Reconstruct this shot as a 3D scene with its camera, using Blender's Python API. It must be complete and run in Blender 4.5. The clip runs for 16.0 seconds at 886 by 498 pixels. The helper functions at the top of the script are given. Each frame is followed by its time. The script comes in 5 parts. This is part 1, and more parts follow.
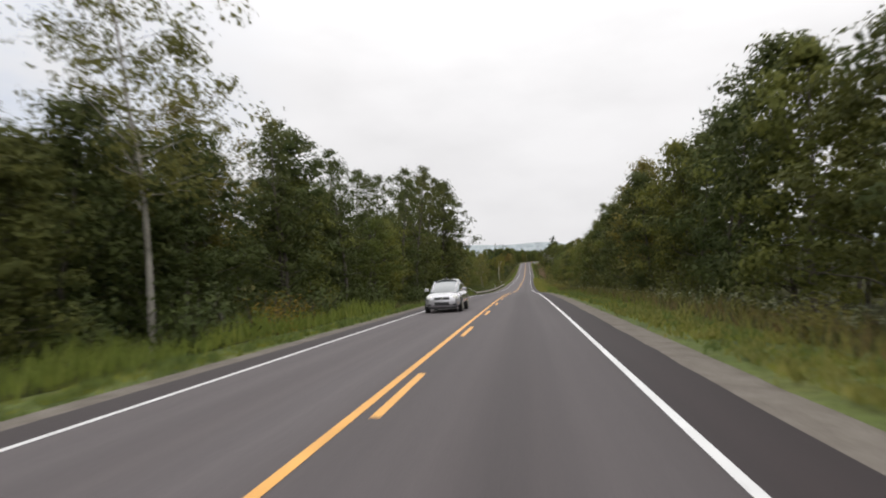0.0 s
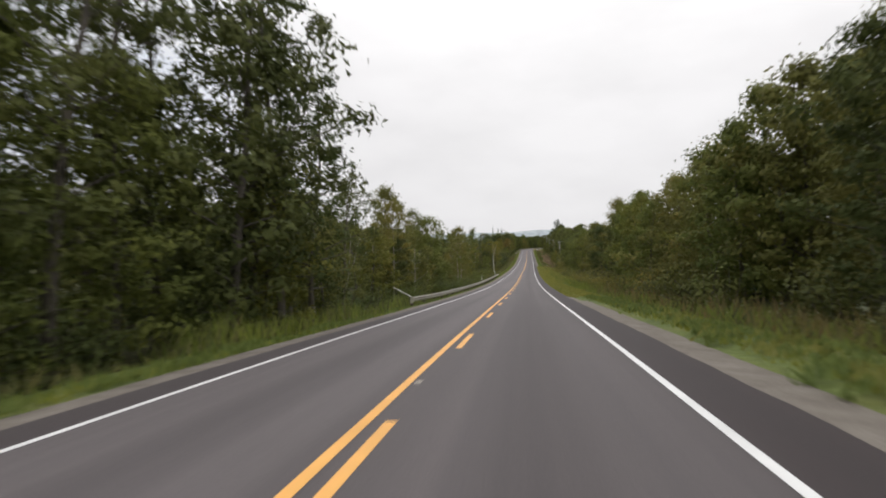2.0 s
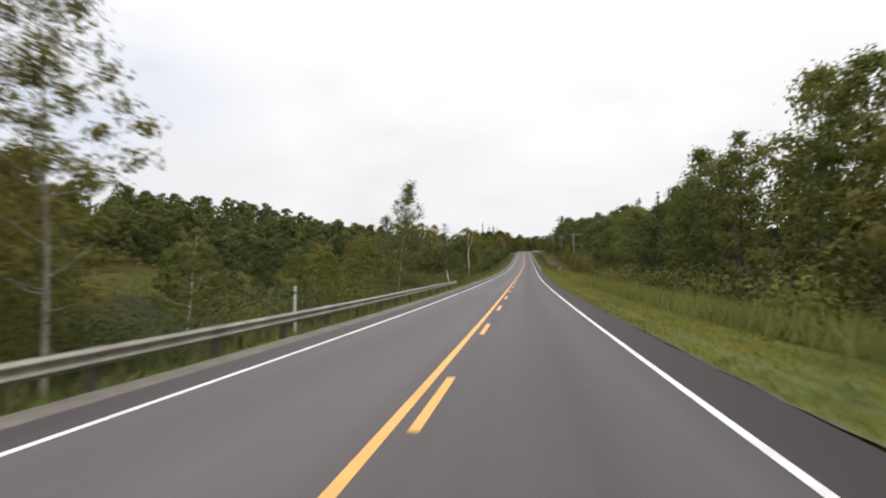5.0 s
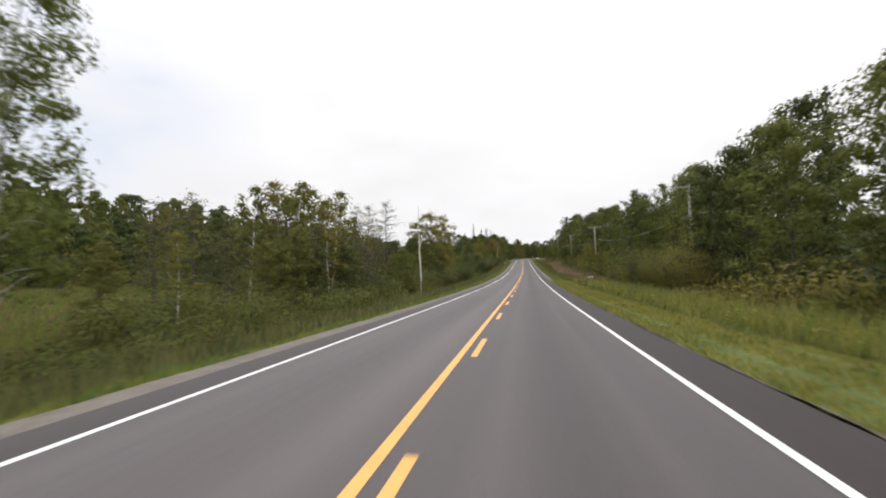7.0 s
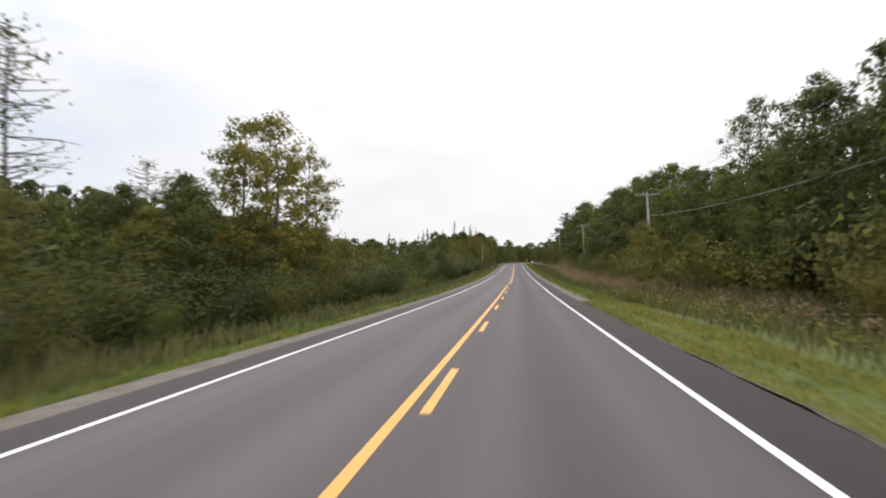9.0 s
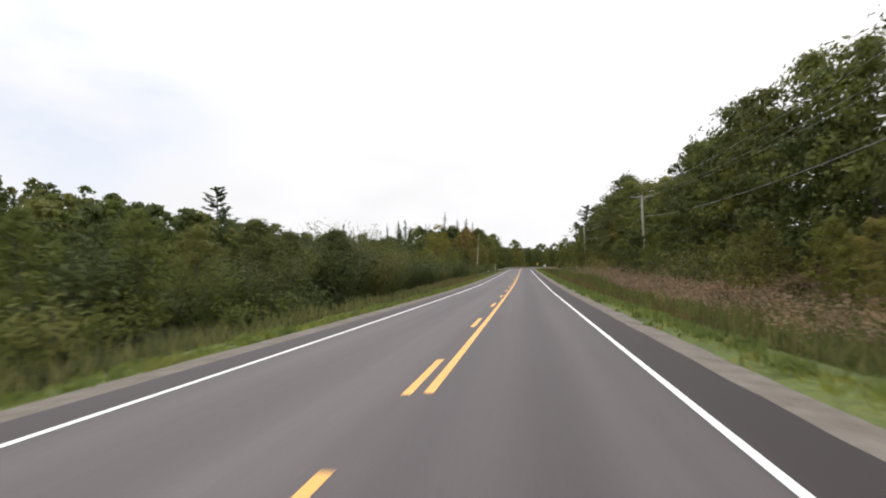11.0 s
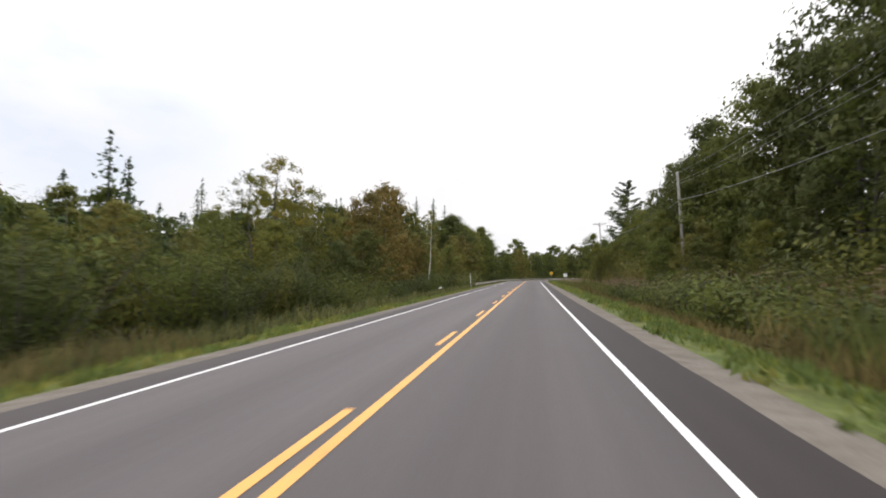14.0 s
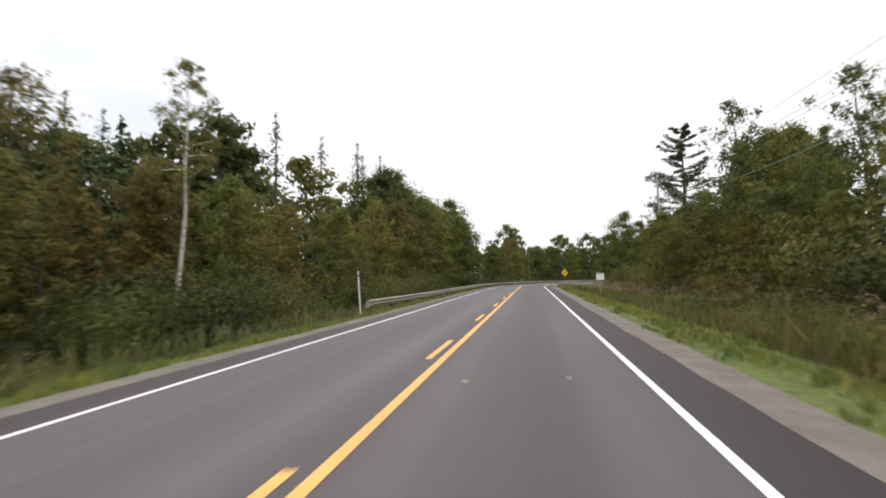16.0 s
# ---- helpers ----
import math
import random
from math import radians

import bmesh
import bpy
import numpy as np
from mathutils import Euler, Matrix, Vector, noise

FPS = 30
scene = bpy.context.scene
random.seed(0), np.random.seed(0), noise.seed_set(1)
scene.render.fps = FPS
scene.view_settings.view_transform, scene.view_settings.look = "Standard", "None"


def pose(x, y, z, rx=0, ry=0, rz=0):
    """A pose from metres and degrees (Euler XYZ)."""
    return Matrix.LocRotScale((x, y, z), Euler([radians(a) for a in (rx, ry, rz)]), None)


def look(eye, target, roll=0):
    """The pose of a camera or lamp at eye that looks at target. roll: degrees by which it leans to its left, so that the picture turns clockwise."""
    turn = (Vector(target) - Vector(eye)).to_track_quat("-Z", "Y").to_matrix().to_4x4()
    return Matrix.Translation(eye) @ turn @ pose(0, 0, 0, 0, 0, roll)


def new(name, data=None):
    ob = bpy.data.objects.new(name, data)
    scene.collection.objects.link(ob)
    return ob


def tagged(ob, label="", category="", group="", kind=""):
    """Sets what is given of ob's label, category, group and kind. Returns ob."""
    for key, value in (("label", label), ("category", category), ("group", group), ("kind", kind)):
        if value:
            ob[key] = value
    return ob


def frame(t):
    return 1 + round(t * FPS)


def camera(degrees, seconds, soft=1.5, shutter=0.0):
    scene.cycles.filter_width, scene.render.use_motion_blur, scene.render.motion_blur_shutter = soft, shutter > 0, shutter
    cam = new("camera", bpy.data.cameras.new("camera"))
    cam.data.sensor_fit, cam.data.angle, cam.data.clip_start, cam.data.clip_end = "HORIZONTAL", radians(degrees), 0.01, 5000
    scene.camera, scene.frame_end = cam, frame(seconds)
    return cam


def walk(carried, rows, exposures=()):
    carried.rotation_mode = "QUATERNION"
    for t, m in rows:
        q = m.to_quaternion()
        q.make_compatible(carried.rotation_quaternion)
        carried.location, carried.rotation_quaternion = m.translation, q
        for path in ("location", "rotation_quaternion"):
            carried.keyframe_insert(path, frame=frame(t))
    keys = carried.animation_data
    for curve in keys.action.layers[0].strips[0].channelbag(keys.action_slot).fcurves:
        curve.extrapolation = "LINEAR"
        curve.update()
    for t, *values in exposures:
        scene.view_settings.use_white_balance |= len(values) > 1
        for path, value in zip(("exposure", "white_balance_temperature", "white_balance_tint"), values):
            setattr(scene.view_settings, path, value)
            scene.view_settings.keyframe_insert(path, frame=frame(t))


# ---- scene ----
cam = camera(73.7, 16.0, soft=1.9, shutter=0.22)
ROWS = [
    (0.0, 1.711, -4.62, 1.142, 91.67, 1.09, 8.14),
    (0.5, 1.625, 9.70, 0.837, 91.42, 1.12, 8.28),
    (1.0, 1.491, 24.02, 0.512, 91.13, 0.96, 8.40),
    (1.5, 1.288, 38.37, 0.142, 90.96, 1.05, 8.43),
    (2.0, 1.087, 52.85, -0.304, 90.55, 1.00, 8.22),
    (2.5, 0.904, 67.38, -0.816, 90.23, 0.59, 7.92),
    (3.0, 0.783, 81.92, -1.385, 90.02, 0.43, 8.09),
    (3.5, 0.669, 96.47, -1.971, 90.19, 0.37, 7.98),
    (4.0, 0.622, 110.98, -2.487, 90.45, 0.31, 7.96),
    (6.5, 0.400, 183.46, -4.034, 92.16, 0.70, 7.78),
    (7.0, 0.396, 197.79, -4.168, 92.25, 0.90, 7.78),
    (7.5, 0.371, 212.34, -4.262, 92.26, 0.86, 7.70),
    (8.0, 0.411, 226.94, -4.320, 92.73, 0.81, 7.49),
    (8.5, 0.522, 241.64, -4.332, 93.08, 0.69, 7.21),
    (9.0, 0.760, 256.35, -4.292, 92.85, 0.62, 7.07),
    (9.5, 0.925, 270.91, -4.194, 93.22, 0.52, 7.47),
    (12.0, 1.577, 341.84, -3.063, 93.66, 0.40, 8.08),
    (12.5, 1.699, 356.06, -2.730, 93.92, 0.52, 8.23),
    (13.0, 1.784, 370.28, -2.336, 94.10, 0.59, 8.29),
    (13.5, 1.863, 384.40, -1.922, 94.73, 0.64, 8.57),
    (14.0, 1.883, 398.49, -1.424, 94.69, 0.65, 8.76),
    (14.5, 1.867, 412.61, -0.932, 94.62, 0.85, 8.80),
    (15.0, 1.813, 426.65, -0.416, 94.64, 0.75, 8.85),
    (15.5, 1.713, 440.58, 0.098, 94.84, 0.91, 8.83),
    (16.0, 1.599, 454.50, 0.618, 94.80, 0.92, 8.59),
]
EXPOSURE = [(0.0, -0.28), (3.0, -0.25), (6.5, -0.08), (9.5, -0.08), (12.0, 0.0), (16.0, 0.0)]
walk(cam, [(r[0], pose(*r[1:])) for r in ROWS], EXPOSURE)

# ---- sky and light: bright, even overcast ----
world = bpy.data.worlds.new("overcast")
scene.world = world
world.use_nodes = True
SUN_EL, SUN_ROT = radians(48), radians(150)


def build_sky():
    nt = world.node_tree
    nt.nodes.clear()
    L = nt.links.new
    out = nt.nodes.new("ShaderNodeOutputWorld")
    bg = nt.nodes.new("ShaderNodeBackground")
    sky = nt.nodes.new("ShaderNodeTexSky")
    sky.sky_type, sky.sun_disc, sky.sun_elevation, sky.sun_rotation = "NISHITA", False, SUN_EL, SUN_ROT
    tc = nt.nodes.new("ShaderNodeTexCoord")
    sep = nt.nodes.new("ShaderNodeSeparateXYZ")
    L(tc.outputs["Generated"], sep.inputs[0])
    ramp = nt.nodes.new("ShaderNodeValToRGB")  # overcast: brighter towards the zenith
    ramp.color_ramp.elements[0].position, ramp.color_ramp.elements[0].color = 0.0, (0.96, 0.948, 0.968, 1)
    ramp.color_ramp.elements[1].position, ramp.color_ramp.elements[1].color = 1.0, (2.22, 2.19, 2.19, 1)
    e = ramp.color_ramp.elements.new(0.06)
    e.color = (1.0, 0.99, 1.005, 1)
    e = ramp.color_ramp.elements.new(0.26)
    e.color = (1.09, 1.076, 1.09, 1)
    L(sep.outputs["Z"], ramp.inputs[0])
    noi = nt.nodes.new("ShaderNodeTexNoise")
    noi.inputs["Scale"].default_value, noi.inputs["Detail"].default_value = 4.5, 5.0
    mp = nt.nodes.new("ShaderNodeMapping")
    mp.inputs["Scale"].default_value = (1, 1, 2.5)
    L(tc.outputs["Generated"], mp.inputs[0])
    L(mp.outputs[0], noi.inputs["Vector"])
    # the cloud thins to the left of the road and a little blue comes through
    far = nt.nodes.new("ShaderNodeVectorMath")
    far.operation = "DISTANCE"
    far.inputs[1].default_value = (-0.62, 0.73, 0.29)
    L(tc.outputs["Generated"], far.inputs[0])
    near = nt.nodes.new("ShaderNodeMapRange")
    near.interpolation_type = "SMOOTHSTEP"
    for k, v in ((1, 0.04), (2, 0.36), (3, 1.0), (4, 0.0)):
        near.inputs[k].default_value = v
    L(far.outputs["Value"], near.inputs[0])
    thin = nt.nodes.new("ShaderNodeMapRange")
    for k, v in ((1, 0.28), (2, 0.62), (3, 0.0), (4, 0.55)):
        thin.inputs[k].default_value = v
    L(noi.outputs["Fac"], thin.inputs[0])
    fac = nt.nodes.new("ShaderNodeMath")
    fac.operation = "MULTIPLY"
    L(near.outputs[0], fac.inputs[0])
    L(thin.outputs[0], fac.inputs[1])
    blue = nt.nodes.new("ShaderNodeMixRGB")  # clear sky seen through haze
    blue.inputs[0].default_value = 0.85
    blue.inputs[2].default_value = (0.66, 0.77, 0.97, 1)
    dim = nt.nodes.new("ShaderNodeMixRGB")
    dim.blend_type = "MULTIPLY"
    dim.inputs[0].default_value = 1.0
    dim.inputs[2].default_value = (0.08, 0.08, 0.08, 1)
    L(sky.outputs[0], dim.inputs[1])
    L(dim.outputs[0], blue.inputs[1])
    mix = nt.nodes.new("ShaderNodeMixRGB")
    L(fac.outputs[0], mix.inputs[0])
    cloud = nt.nodes.new("ShaderNodeMapRange")  # faint folds in the cloud
    for k, v in ((1, 0.3), (2, 0.7), (3, 0.93), (4, 1.05)):
        cloud.inputs[k].default_value = v
    L(noi.outputs["Fac"], cloud.inputs[0])
    fold = nt.nodes.new("ShaderNodeVectorMath")
    fold.operation = "SCALE"
    L(ramp.outputs[0], fold.inputs[0])
    L(cloud.outputs[0], fold.inputs["Scale"])
    L(fold.outputs[0], mix.inputs[1])
    L(blue.outputs[0], mix.inputs[2])
    L(mix.outputs[0], bg.inputs[0])
    bg.inputs[1].default_value = 1.0
    L(bg.outputs[0], out.inputs[0])


build_sky()
sun = new("sun", bpy.data.lights.new("sun", "SUN"))
sun.data.energy, sun.data.angle, sun.data.color = 0.7, radians(25), (1.0, 0.97, 0.92)
sun.matrix_world = look((0, 0, 50), (0 - math.sin(SUN_ROT) * 10, 0 - math.cos(SUN_ROT) * 10, 50 - 10 * math.tan(SUN_EL)))

# ---- materials ----


def material(name, build):
    m = bpy.data.materials.new(name)
    m.use_nodes = True
    nt = m.node_tree
    nt.nodes.clear()
    out = nt.nodes.new("ShaderNodeOutputMaterial")
    bsdf = nt.nodes.new("ShaderNodeBsdfPrincipled")
    nt.links.new(bsdf.outputs[0], out.inputs[0])
    build(nt, bsdf, out)
    return m


def node(nt, kind, **values):
    n = nt.nodes.new(kind)
    for k, v in values.items():
        n.inputs[k.replace("_", " ")].default_value = v
    return n


def ramp_node(nt, fac, stops):
    r = nt.nodes.new("ShaderNodeValToRGB")
    els = r.color_ramp.elements
    while len(els) < len(stops):
        els.new(0.5)
    for e, (p, c) in zip(els, stops):
        e.position, e.color = p, (*c, 1)
    nt.links.new(fac, r.inputs[0])
    return r.outputs[0]


def noise_fac(nt, scale, detail=4.0, vector=None, rough=0.55):
    n = node(nt, "ShaderNodeTexNoise", Scale=scale, Detail=detail, Roughness=rough)
    if vector is None:
        vector = nt.nodes.new("ShaderNodeTexCoord").outputs["Object"]
    nt.links.new(vector, n.inputs["Vector"])
    return n.outputs["Fac"]


def mixed(nt, mode, fac, a, b):
    m = nt.nodes.new("ShaderNodeMixRGB")
    m.blend_type = mode
    for i, v in ((0, fac), (1, a), (2, b)):
        if hasattr(v, "links"):
            nt.links.new(v, m.inputs[i])
        elif i == 0:
            m.inputs[0].default_value = v
        else:
            m.inputs[i].default_value = (*v, 1)
    return m.outputs[0]


def bump(nt, bsdf, height, strength, distance=0.02):
    b = node(nt, "ShaderNodeBump", Strength=strength, Distance=distance)
    nt.links.new(height, b.inputs["Height"])
    nt.links.new(b.outputs[0], bsdf.inputs["Normal"])


def speckled(name, dark, light, fine, coarse, rough=0.85, relief=0.3, metal=0.0, distance=0.01):
    """A surface with grain and larger stains between two colours."""
    def build(nt, bsdf, out):
        a = noise_fac(nt, coarse, 5)
        b = noise_fac(nt, fine, 3)
        c = ramp_node(nt, a, [(0.3, dark), (0.72, light)])
        g = ramp_node(nt, b, [(0.25, (0.72, 0.72, 0.72)), (0.75, (1.2, 1.2, 1.2))])
        nt.links.new(mixed(nt, "MULTIPLY", 1.0, c, g), bsdf.inputs["Base Color"])
        bsdf.inputs["Roughness"].default_value = rough
        bsdf.inputs["Metallic"].default_value = metal
        bsdf.inputs["Specular IOR Level"].default_value = 0.06 if rough > 0.92 else 0.5
        bump(nt, bsdf, b, relief, distance)
    return material(name, build)


def asphalt_build(nt, bsdf, out):
    uv = nt.nodes.new("ShaderNodeUVMap").outputs[0]
    sep = nt.nodes.new("ShaderNodeSeparateXYZ")
    nt.links.new(uv, sep.inputs[0])
    # long streaks left by tyres: noise stretched along the road
    mp = node(nt, "ShaderNodeMapping", Scale=(1.5, 0.012, 1))
    nt.links.new(uv, mp.inputs[0])
    streak = noise_fac(nt, 1.0, 3, mp.outputs[0])
    mp2 = node(nt, "ShaderNodeMapping", Scale=(0.35, 0.05, 1))
    nt.links.new(uv, mp2.inputs[0])
    patch = noise_fac(nt, 1.0, 5, mp2.outputs[0])
    grain = noise_fac(nt, 55.0, 2)
    # the lane's oil stripe and worn wheel paths, by distance from the centre line
    curve = nt.nodes.new("ShaderNodeFloatCurve")
    pts = curve.mapping.curves[0].points
    for u, v in ((0.05, 0.30), (0.158, 0.32), (0.166, 0.56), (0.24, 0.62), (0.32, 0.54), (0.42, 0.64), (0.5, 0.52), (0.57, 0.53), (0.66, 0.42),
                 (0.76, 0.50), (0.832, 0.40), (0.838, 0.19), (0.95, 0.13)):
        pts.new(u, v)
    curve.mapping.update()
    mr = nt.nodes.new("ShaderNodeMapRange")
    for i, v in ((1, -5.0), (2, 5.0), (3, 0.0), (4, 1.0)):
        mr.inputs[i].default_value = v
    nt.links.new(sep.outputs["X"], mr.inputs[0])
    nt.links.new(mr.outputs[0], curve.inputs["Value"])
    base = ramp_node(nt, curve.outputs[0], [(0.17, (0.025, 0.0170, 0.0180)), (0.70, (0.112, 0.0995, 0.1025))])
    s = ramp_node(nt, streak, [(0.3, (0.84, 0.84, 0.85)), (0.7, (1.14, 1.13, 1.12))])
    p = ramp_node(nt, patch, [(0.3, (0.9, 0.9, 0.9)), (0.7, (1.08, 1.08, 1.08))])
    g = ramp_node(nt, grain, [(0.3, (0.8, 0.8, 0.8)), (0.7, (1.2, 1.2, 1.2))])
    c = mixed(nt, "MULTIPLY", 1.0, mixed(nt, "MULTIPLY", 1.0, mixed(nt, "MULTIPLY", 1.0, base, s), p), g)
    nt.links.new(c, bsdf.inputs["Base Color"])
    bsdf.inputs["Roughness"].default_value = 0.78
    bump(nt, bsdf, grain, 0.35, 0.006)


ASPHALT = material("asphalt", asphalt_build)


def paint(name, colour, worn):
    def build(nt, bsdf, out):
        a = noise_fac(nt, 9.0, 6, rough=0.7)
        b = noise_fac(nt, 1.1, 3)
        c = ramp_node(nt, a, [(0.28, worn), (0.40, colour)])
        d = ramp_node(nt, b, [(0.3, (0.86, 0.86, 0.86)), (0.7, (1.05, 1.05, 1.05))])
        nt.links.new(mixed(nt, "MULTIPLY", 1.0, c, d), bsdf.inputs["Base Color"])
        bsdf.inputs["Roughness"].default_value = 0.6
        bump(nt, bsdf, a, 0.2, 0.004)
    return material(name, build)


YELLOW_PAINT = paint("yellow_road_paint", (0.78, 0.405, 0.105), (0.40, 0.24, 0.09))
WHITE_PAINT = paint("white_road_paint", (0.72, 0.72, 0.72), (0.42, 0.42, 0.42))
WORN_PAINT = paint("worn_road_paint", (0.28, 0.255, 0.215), (0.15, 0.135, 0.12))
SOIL = speckled("crumbled_asphalt_soil", (0.075, 0.063, 0.052), (0.17, 0.15, 0.122), 16.0, 1.4, 0.95, 0.6)
GRAVEL = speckled("gravel", (0.145, 0.128, 0.110), (0.215, 0.194, 0.170), 24.0, 1.6, 0.95, 0.35)
BARK = speckled("grey_bark", (0.045, 0.038, 0.03), (0.12, 0.105, 0.085), 22.0, 2.5, 0.9, 0.6)
WOOD_GREY = speckled("weathered_wood", (0.20, 0.19, 0.17), (0.36, 0.34, 0.30), 30.0, 2.0, 0.85, 0.4)
POST_WOOD = speckled("dark_post_wood", (0.05, 0.042, 0.033), (0.12, 0.10, 0.08), 26.0, 2.0, 0.9, 0.5)
ZINC = speckled("weathered_galvanised_steel", (0.22, 0.205, 0.172), (0.38, 0.36, 0.305), 18.0, 1.2, 0.6, 0.08, 0.3)
WIRE = speckled("aluminium_wire", (0.20, 0.20, 0.20), (0.30, 0.30, 0.30), 5.0, 1.0, 0.5, 0.0, 0.5)
MARKER_WHITE = speckled("white_marker_paint", (0.60, 0.60, 0.58), (0.76, 0.76, 0.73), 20.0, 2.5, 0.6, 0.1)
# pale blue-grey: distance haze is painted into the hill's base colour
HILL = speckled("haze_paled_wooded_hill", (0.30, 0.34, 0.36), (0.38, 0.42, 0.43), 0.05, 0.008, 1.0, 0.0)


def birch_build(nt, bsdf, out):
    mp = node(nt, "ShaderNodeMapping", Scale=(3, 3, 16))
    nt.links.new(nt.nodes.new("ShaderNodeTexCoord").outputs["Object"], mp.inputs[0])
    a = noise_fac(nt, 1.0, 5, mp.outputs[0])
    b = noise_fac(nt, 1.2, 3)
    c = ramp_node(nt, a, [(0.34, (0.07, 0.06, 0.05)), (0.45, (0.60, 0.58, 0.53))])
    d = ramp_node(nt, b, [(0.3, (0.75, 0.75, 0.72)), (0.7, (1.05, 1.05, 1.02))])
    nt.links.new(mixed(nt, "MULTIPLY", 1.0, c, d), bsdf.inputs["Base Color"])
    bsdf.inputs["Roughness"].default_value = 0.75


BIRCH = material("pale_birch_bark", birch_build)
PALE_BARK = speckled("pale_grey_bark", (0.18, 0.165, 0.14), (0.40, 0.375, 0.33), 18.0, 2.0, 0.85, 0.4)


def ground_build(nt, bsdf, out):
    a = noise_fac(nt, 0.35, 6)
    b = noise_fac(nt, 5.0, 5)
    c = ramp_node(nt, a, [(0.32, (0.072, 0.098, 0.022)), (0.5, (0.100, 0.130, 0.028)), (0.68, (0.132, 0.142, 0.040))])
    g = ramp_node(nt, b, [(0.25, (0.55, 0.55, 0.5)), (0.75, (1.3, 1.3, 1.25))])
    nt.links.new(mixed(nt, "MULTIPLY", 1.0, c, g), bsdf.inputs["Base Color"])
    bsdf.inputs["Roughness"].default_value = 1.0
    bump(nt, bsdf, b, 0.8, 0.12)


GROUND = material("grassy_ground", ground_build)
# leaf litter, with the shade under the trees put into its dark colour
SHADED_LITTER = speckled("shaded_forest_floor", (0.020, 0.022, 0.009), (0.048, 0.048, 0.019), 6.0, 0.5, 1.0, 0.8, 0.0, 0.1)
MARSH = speckled("marsh_grass", (0.050, 0.050, 0.016), (0.098, 0.082, 0.027), 2.2, 0.12, 1.0, 0.8, 0.0, 0.2)


def foliage(name, dark, mid, light, glow=0.4):
    """Leaves: every leaf its own tone, some light passing through."""
    def build(nt, bsdf, out):
        geo = nt.nodes.new("ShaderNodeNewGeometry")
        info = nt.nodes.new("ShaderNodeObjectInfo")
        c = ramp_node(nt, geo.outputs["Random Per Island"], [(0.0, dark), (0.5, mid), (1.0, light)])
        o = ramp_node(nt, info.outputs["Random"], [(0.0, (0.78, 0.86, 0.8)), (0.5, (1.0, 1.0, 1.0)), (1.0, (1.22, 1.10, 0.95))])
        n = noise_fac(nt, 0.45, 3)
        p = ramp_node(nt, n, [(0.3, (0.8, 0.85, 0.85)), (0.7, (1.18, 1.12, 1.0))])
        col = mixed(nt, "MULTIPLY", 1.0, mixed(nt, "MULTIPLY", 1.0, c, o), p)
        nt.links.new(col, bsdf.inputs["Base Color"])
        bsdf.inputs["Roughness"].default_value = 0.62
        bsdf.inputs["Specular IOR Level"].default_value = 0.14
        tr = nt.nodes.new("ShaderNodeBsdfTranslucent")
        nt.links.new(col, tr.inputs[0])
        mx = nt.nodes.new("ShaderNodeMixShader")
        mx.inputs[0].default_value = glow
        nt.links.new(bsdf.outputs[0], mx.inputs[1])
        nt.links.new(tr.outputs[0], mx.inputs[2])
        nt.links.new(mx.outputs[0], out.inputs[0])
    return material(name, build)


LEAF = foliage("green_leaves", (0.110, 0.126, 0.033), (0.134, 0.150, 0.039), (0.162, 0.178, 0.049))
LEAF_OLIVE = foliage("olive_leaves", (0.134, 0.130, 0.039), (0.160, 0.154, 0.046), (0.190, 0.180, 0.057))
# deep green; the dimness inside and under thick crowns is painted in too
LEAF_DARK = foliage("deep_green_shaded_leaves", (0.064, 0.078, 0.025), (0.080, 0.096, 0.031), (0.100, 0.115, 0.039), 0.3)
LEAF_TURN = foliage("turning_leaves", (0.125, 0.110, 0.036), (0.155, 0.128, 0.042), (0.19, 0.145, 0.050))
LEAF_YELLOW = foliage("yellowing_leaves", (0.11, 0.115, 0.026), (0.16, 0.155, 0.034), (0.22, 0.195, 0.046))
NEEDLE = foliage("spruce_needles", (0.0345, 0.0575, 0.0276), (0.0598, 0.0897, 0.0414), (0.0978, 0.1323, 0.0598), 0.2)
GRASS = foliage("green_grass", (0.100, 0.128, 0.021), (0.143, 0.174, 0.029), (0.190, 0.210, 0.044), 0.42)
WEED = foliage("tall_weeds", (0.06, 0.07, 0.024), (0.105, 0.11, 0.036), (0.17, 0.15, 0.06))
REED = foliage("green_reeds", (0.075, 0.086, 0.021), (0.110, 0.118, 0.029), (0.15, 0.145, 0.042))
SEED = foliage("brown_seed_heads", (0.20, 0.125, 0.085), (0.29, 0.19, 0.13), (0.39, 0.275, 0.20))
RUST = foliage("rusty_dead_stems", (0.095, 0.070, 0.027), (0.14, 0.102, 0.038), (0.195, 0.145, 0.058))
STRAW = foliage("pale_verge_grass", (0.145, 0.150, 0.034), (0.195, 0.195, 0.048), (0.25, 0.235, 0.072), 0.42)
LUSH = foliage("lush_verge_grass", (0.090, 0.119, 0.029), (0.124, 0.160, 0.040), (0.160, 0.195, 0.056), 0.42)
BLOSSOM = foliage("pale_blossom", (0.22, 0.22, 0.14), (0.31, 0.31, 0.22), (0.42, 0.42, 0.33))
GOLD = foliage("goldenrod", (0.28, 0.22, 0.05), (0.40, 0.31, 0.07), (0.50, 0.42, 0.12))


